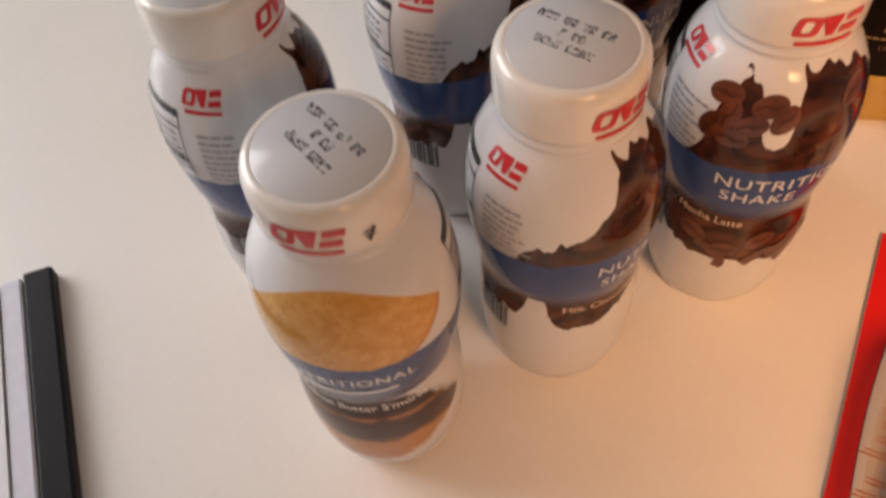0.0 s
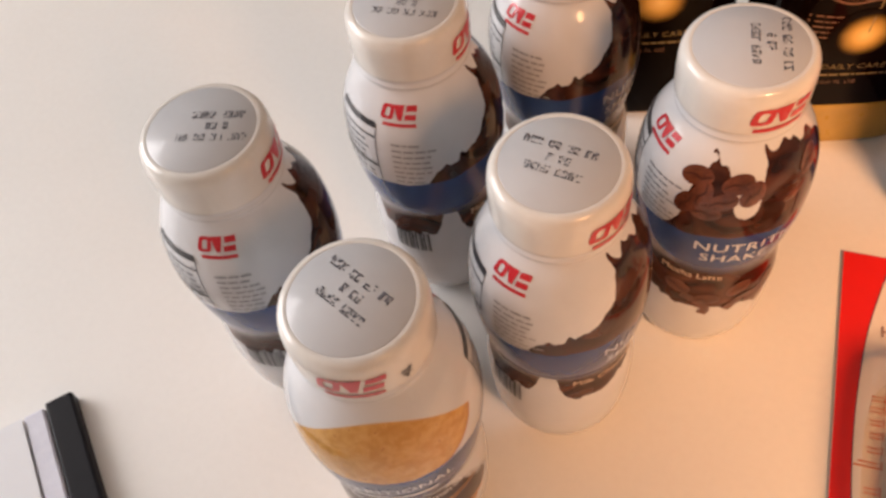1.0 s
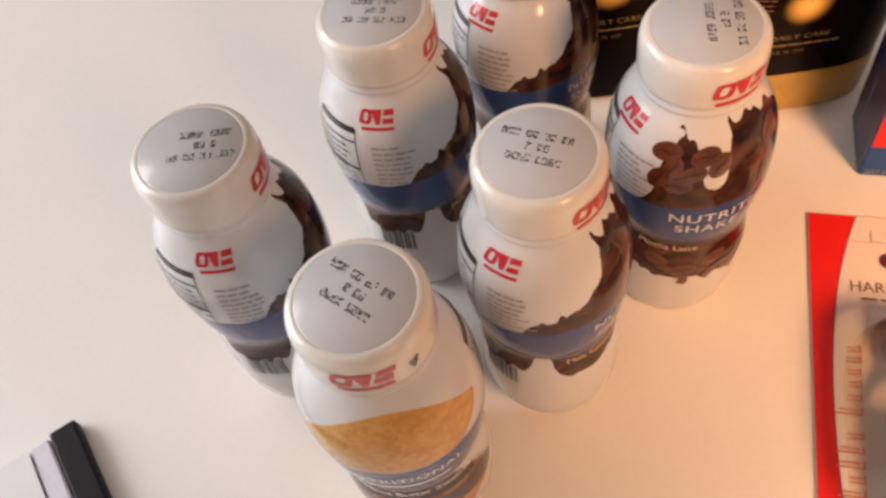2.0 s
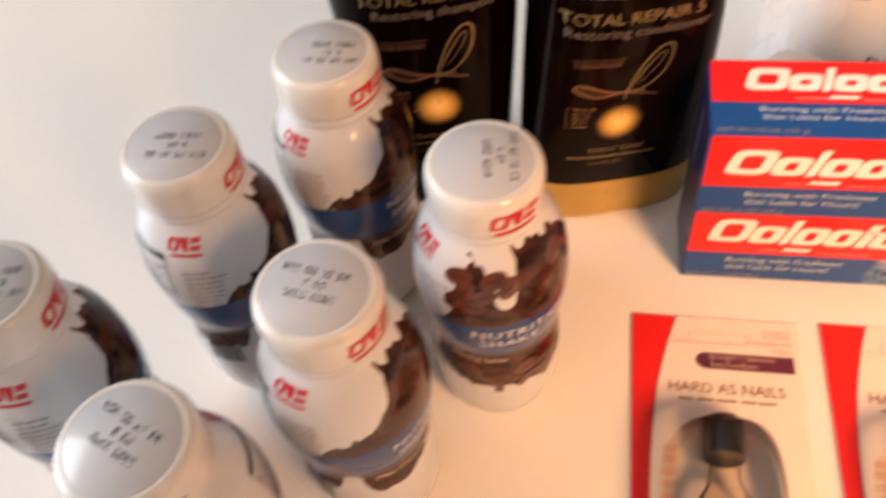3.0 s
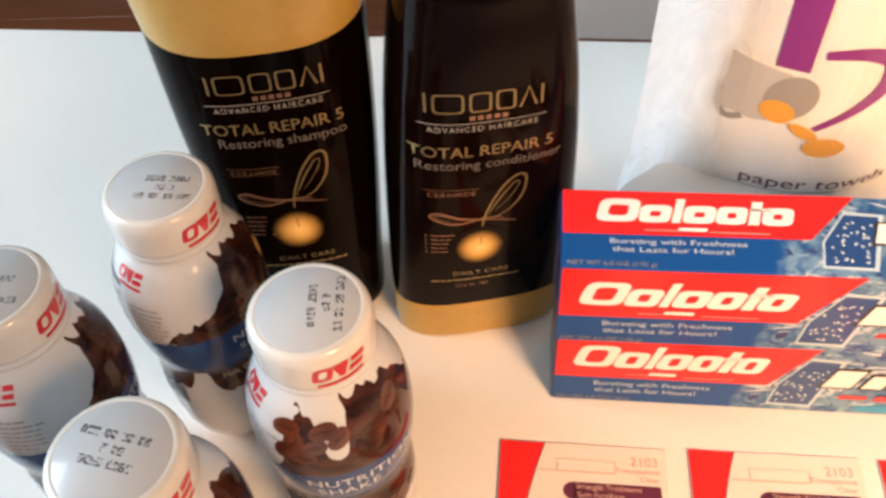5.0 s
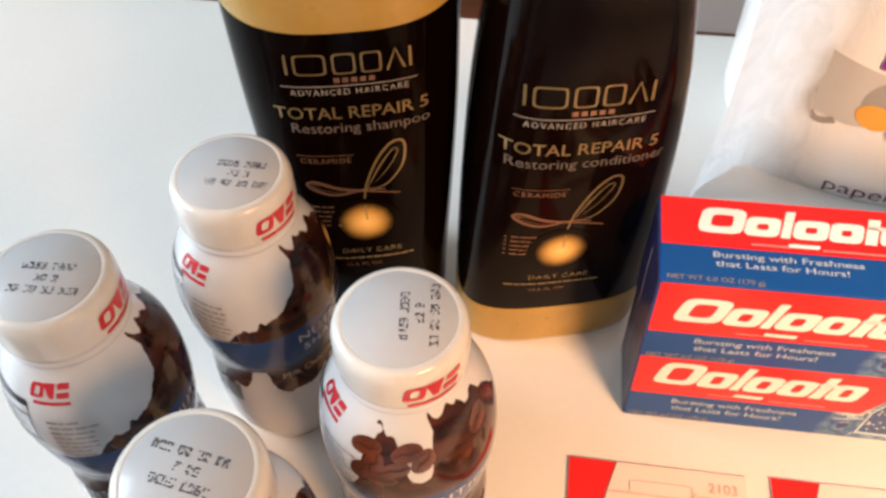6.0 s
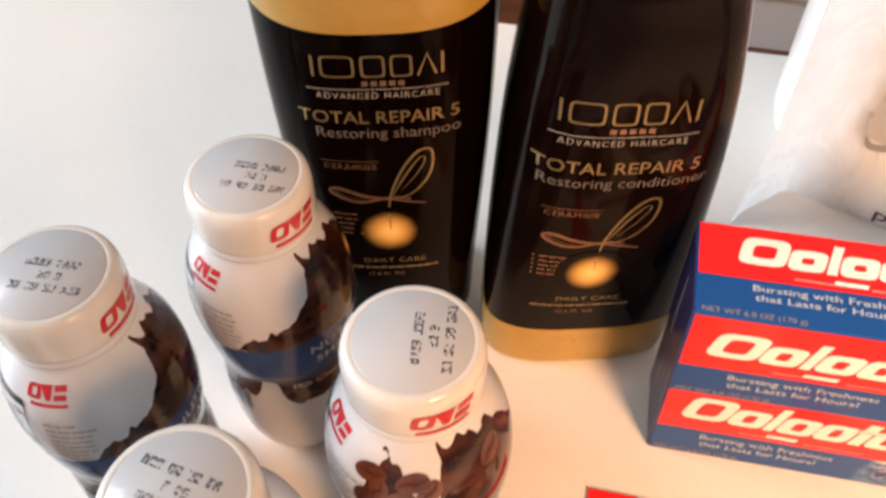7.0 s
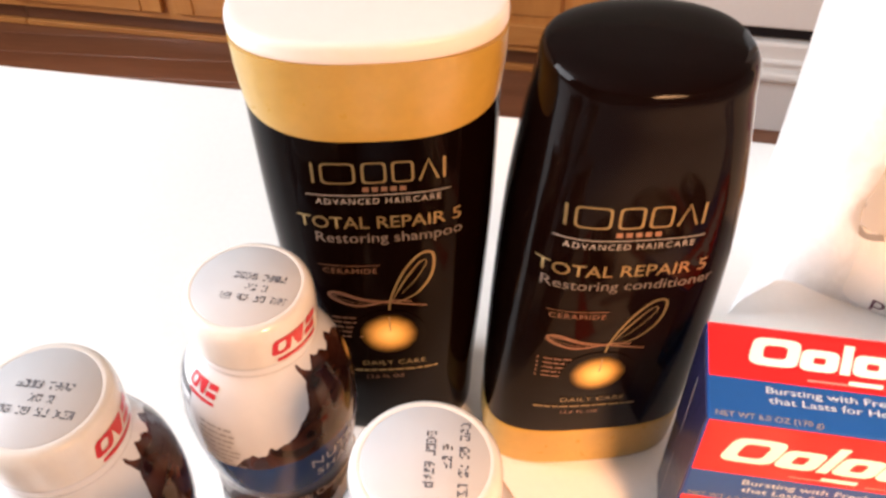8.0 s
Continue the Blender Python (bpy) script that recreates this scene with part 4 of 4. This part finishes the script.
    dome = oval_bm(spline([(0.0245, 0.0460, 0.0), (0.0235, 0.0450, 0.006), (0.0222, 0.0436, 0.014), (0.0195, 0.0410, 0.0205), (0.0130, 0.0330, 0.0218), (0.0040, 0.0100, 0.0219)], 4), 64, 3.6)
    smooth(part("blister", place(dome, pose(bx, -0.1000, 0.0016)), "blister", p, "clear plastic blister"), 50)
    return p


first = polish_pack(pose(0.250, 0.280, 0.0, 0, 0, -4.5))
copy_thing(first, pose(0.3308, 0.2745, 0.0, 0, 0, -4.0))
copy_thing(first, pose(0.4100, 0.2685, 0.0, 0, 0, -4.5))


# ---- paper towels ----
ROLL = (0.423, 0.503)
ROLL_R = 0.078


def film_material(name, colour, trans):
    m = Mat(name, colour, 0.28, coat=0.4)
    w = m.noise(26, 4, 0.6, (1, 1, 0.35), warp=1.5)
    f = m.noise(120, 3, 0.6, (1, 1, 0.5), warp=1.0)
    m.colour(m.mix(w.step(0.3, 0.7), colour, tuple(c * 0.93 for c in colour)))
    m.bump(w * 0.7 + f * 0.3, 0.55, 0.006)
    m.b.inputs["Transmission Weight"].default_value = trans
    return m.m


MAT["towel_film"] = film_material("towel_pack_film", (0.92, 0.91, 0.89), 0.0)
# the loose film alone: half clear, lit through
loose = Mat("loose_clear_film", (0.92, 0.93, 0.94), 0.25, coat=0.3)
wr = loose.noise(30, 4, 0.6, (1, 1, 0.7), warp=2.4)
loose.bump(wr * 0.7 + loose.noise(140, 3, 0.6, (1, 1, 0.5), warp=1.0) * 0.3, 0.6, 0.006)
lt = loose.t
glow, clear, m1, m2 = (lt.nodes.new("ShaderNode" + k) for k in ("BsdfTranslucent", "BsdfTransparent", "MixShader", "MixShader"))
glow.inputs[0].default_value = (0.92, 0.94, 0.96, 1)
m1.inputs[0].default_value = 0.8
lt.links.new(loose.b.outputs[0], m1.inputs[1])
lt.links.new(glow.outputs[0], m1.inputs[2])
lt.links.new((wr.step(0.35, 0.65) * 0.10 + 0.03).o, m2.inputs[0])
lt.links.new(m1.outputs[0], m2.inputs[1])
lt.links.new(clear.outputs[0], m2.inputs[2])
lt.links.new(m2.outputs[0], lt.nodes["Material Output"].inputs[0])
MAT["loose_film"] = loose.m
MAT["purple"] = flat("purple_ink", (0.27, 0.045, 0.26), 0.3, 0.4)
MAT["cup_ink"] = flat("cup_grey_ink", (0.60, 0.57, 0.53), 0.35, 0.3)
MAT["cup_dark"] = flat("cup_inside_ink", (0.38, 0.35, 0.32), 0.35, 0.3)
MAT["juice"] = flat("juice_ink", (0.80, 0.40, 0.06), 0.35, 0.3)


def roll_radius(z):
    return ROLL_R * (1 - 0.045 * max(0.0, 1 - z / 0.012) ** 2)


def paper_towels():
    t = thing("paper_towel_pack", "paper towel roll in white printed plastic film, standing behind the boxes", "paper towels", pose(*ROLL, 0))
    bm = bmesh.new()
    seg, rings = 120, []
    zs = [0.0, 0.003, 0.008, 0.014, 0.022] + [0.022 + 0.0095 * k for k in range(1, 25)] + [0.258, 0.264, 0.267]
    for z in zs:
        ring = []
        for k in range(seg):
            a = 2 * math.pi * k / seg
            r = roll_radius(z) if z < 0.25 else ROLL_R * (1 - 0.25 * ((z - 0.25) / 0.017) ** 2)
            side = math.exp(-(((math.degrees(a) - 205) / 24) ** 2))
            fold = noise.noise(Vector((math.cos(a) * 3.5 + z * 9, math.sin(a) * 3.5, z * 14))) + 0.6 * noise.noise(Vector((a * 9, z * 22, 3.1)))
            r += (0.0004 + 0.0014 * side) * fold
            ring.append(bm.verts.new((r * math.cos(a), r * math.sin(a), z)))
        rings.append(ring)
    for a, b in zip(rings, rings[1:]):
        for k in range(seg):
            bm.faces.new((a[k], a[(k + 1) % seg], b[(k + 1) % seg], b[k]))
    bm.faces.new(rings[0][::-1])
    bm.faces.new(rings[-1])
    smooth(part("film_body", bm, "towel_film", t), 80)
    # the loose crumpled film at the seam, a wedge that stands out from the roll
    bm, rings, n = bmesh.new(), [], 14
    for k in range(34):
        z = 0.262 * k / 33
        tip = Vector((-0.0995 - 0.006 * max(0.0, 1 - z / 0.06) + 0.03 * max(0.0, z - 0.10), -0.073))
        ring = []
        for at, sign in ((192, 1), (237, -1)):
            root = Vector(((ROLL_R - 0.002) * math.cos(radians(at)), (ROLL_R - 0.002) * math.sin(radians(at))))
            for i in range(n):
                f = i / (n - 1)
                p = root.lerp(tip, f)
                across = Vector((-(tip - root).y, (tip - root).x)).normalized()
                w = noise.noise(Vector((f * 3.2, z * 15, sign * 4.0))) + 0.6 * noise.noise(Vector((f * 8, z * 40, sign * 9.0)))
                p = p + across * sign * (0.0045 * w * math.sin(math.pi * min(1.0, f * 1.1 + 0.05)) + (0.003 if sign > 0 else 0.010 + 0.008 * max(0.0, 1 - z / 0.13)) * math.sin(math.pi * f))
                if f > 0.7:
                    p = p + (tip - root).normalized() * 0.0035 * noise.noise(Vector((z * 60, 1.7, 0.3))) * (f - 0.7) / 0.3
                ring.append((p.x, p.y, z))
            if sign == 1:
                first_side = ring
                ring = []
        ring = first_side + ring[::-1][1:]
        rings.append([bm.verts.new(v) for v in ring])
    for a, b in zip(rings, rings[1:]):
        for k in range(len(a) - 1):
            bm.faces.new((a[k], b[k], b[k + 1], a[k + 1]))
    bmesh.ops.recalc_face_normals(bm, faces=bm.faces)
    smooth(part("film_seam", bm, "loose_film", t, "loose crumpled film seam"), 70)

    def lay(name, bm, phi, z, ink, label="", lift=0.0008):
        for v in bm.verts:
            v.co.x = v.co.x * 1.14 - 0.0015
            v.co.y += z - 0.06
        part(name, wrap(bm, roll_radius, phi, 0.06, lift, 0.006), ink, t, label)
    lay("writing", text_bm("paper towels", 0.0122, 1.12), -89, 0.0100, "plum", "dark plum lettering")
    lay("purple_stroke", shapes_bm([[(-0.0262, 0.0836), (-0.0122, 0.0828), (-0.0116, 0.2000), (-0.0270, 0.2000)]]), -95, 0.0, "purple", "purple printed stroke")
    hook = spline([(-0.0082, 0.0935), (0.0020, 0.0950), (0.0115, 0.0945), (0.0195, 0.0905), (0.0215, 0.0815), (0.0185, 0.0715), (0.0100, 0.0605), (-0.0035, 0.0490)], 8)
    last = len(hook) - 1
    lay("purple_hook", ribbon_bm(hook, [0.0045 + 0.0040 * min(1.0, i / 20) - 0.0055 * max(0.0, (i - 32) / (last - 32)) for i in range(last + 1)]), -95, 0.0, "purple", "purple printed hook")
    lay("cup_picture", shapes_bm([[(-0.0490, 0.0850), (-0.0351, 0.0830), (-0.0183, 0.0805), (-0.0164, 0.0520), (-0.0300, 0.0490), (-0.0450, 0.0500), (-0.0490, 0.0600)]]), -95, 0, "cup_ink", "printed tipped white cup", 0.0010)
    lay("cup_mouth", shapes_bm([disc(-0.0165, 0.0665, 0.0105, 0.0140, 28, -0.35)]), -95, 0, "cup_dark", "printed cup mouth", 0.0012)
    lay("cup_handle", ribbon_bm(spline([(-0.0470, 0.0620), (-0.0485, 0.0530), (-0.0420, 0.0455), (-0.0345, 0.0490)], 5), [0.0035] * 16), -95, 0, "cup_dark", "printed cup handle", 0.0011)
    lay("juice_picture", shapes_bm([disc(-0.0205, 0.0575, 0.0078, 0.0068, 18, -0.4)]), -95, 0, "juice", "printed orange juice", 0.0015)
    lay("juice_spill", shapes_bm([disc(-0.0072, 0.0470, 0.0080, 0.0032, 16, -0.6), disc(0.0035, 0.0375, 0.0092, 0.0062, 20)]), -95, 0, "juice", "printed orange juice spill", 0.0014)


paper_towels()


# ---- notepad ----
MAT["paper"] = grainy("white_paper", (0.80, 0.80, 0.82), (0.76, 0.76, 0.79), 20, 0.6, bump=0.05)
MAT["black_tape"] = grainy("black_binding", (0.006, 0.005, 0.008), (0.004, 0.0035, 0.0055), 80, 0.45, bump=0.08, spec=0.2)
MAT["grey_edge"] = grainy("page_edges", (0.74, 0.74, 0.82), (0.66, 0.66, 0.75), 200, 0.7, (1, 1, 6), bump=0.2)


def notepad():
    p = thing("notepad", "white paper notepad with black binding strip, flat on the counter", "notepad", pose(-0.0525, 0.1635, 0, 0, 0, -140.2))
    part("page_block", box_bm(0.105, 0.150, 0.0060, (0.0625 + 0.011, 0.075, 0.0), 0.0006, 1), "paper", p)
    for k in range(4):
        part("page", box_bm(0.104 - 0.001 * k, 0.149, 0.0003, (0.0630 + 0.011 - 0.0008 * k, 0.0755, 0.0062 + 0.0006 * k)), "paper", p, "loose white page")
    part("edge_strip", box_bm(0.0085, 0.150, 0.0075, (0.0165, 0.075, 0.0), 0.0008, 1), "grey_edge", p, "grey folded page edges")
    part("binding_strip", box_bm(0.0118, 0.155, 0.0070, (0.0060, 0.0755, 0.0), 0.0012), "black_tape", p, "black binding strip")


notepad()
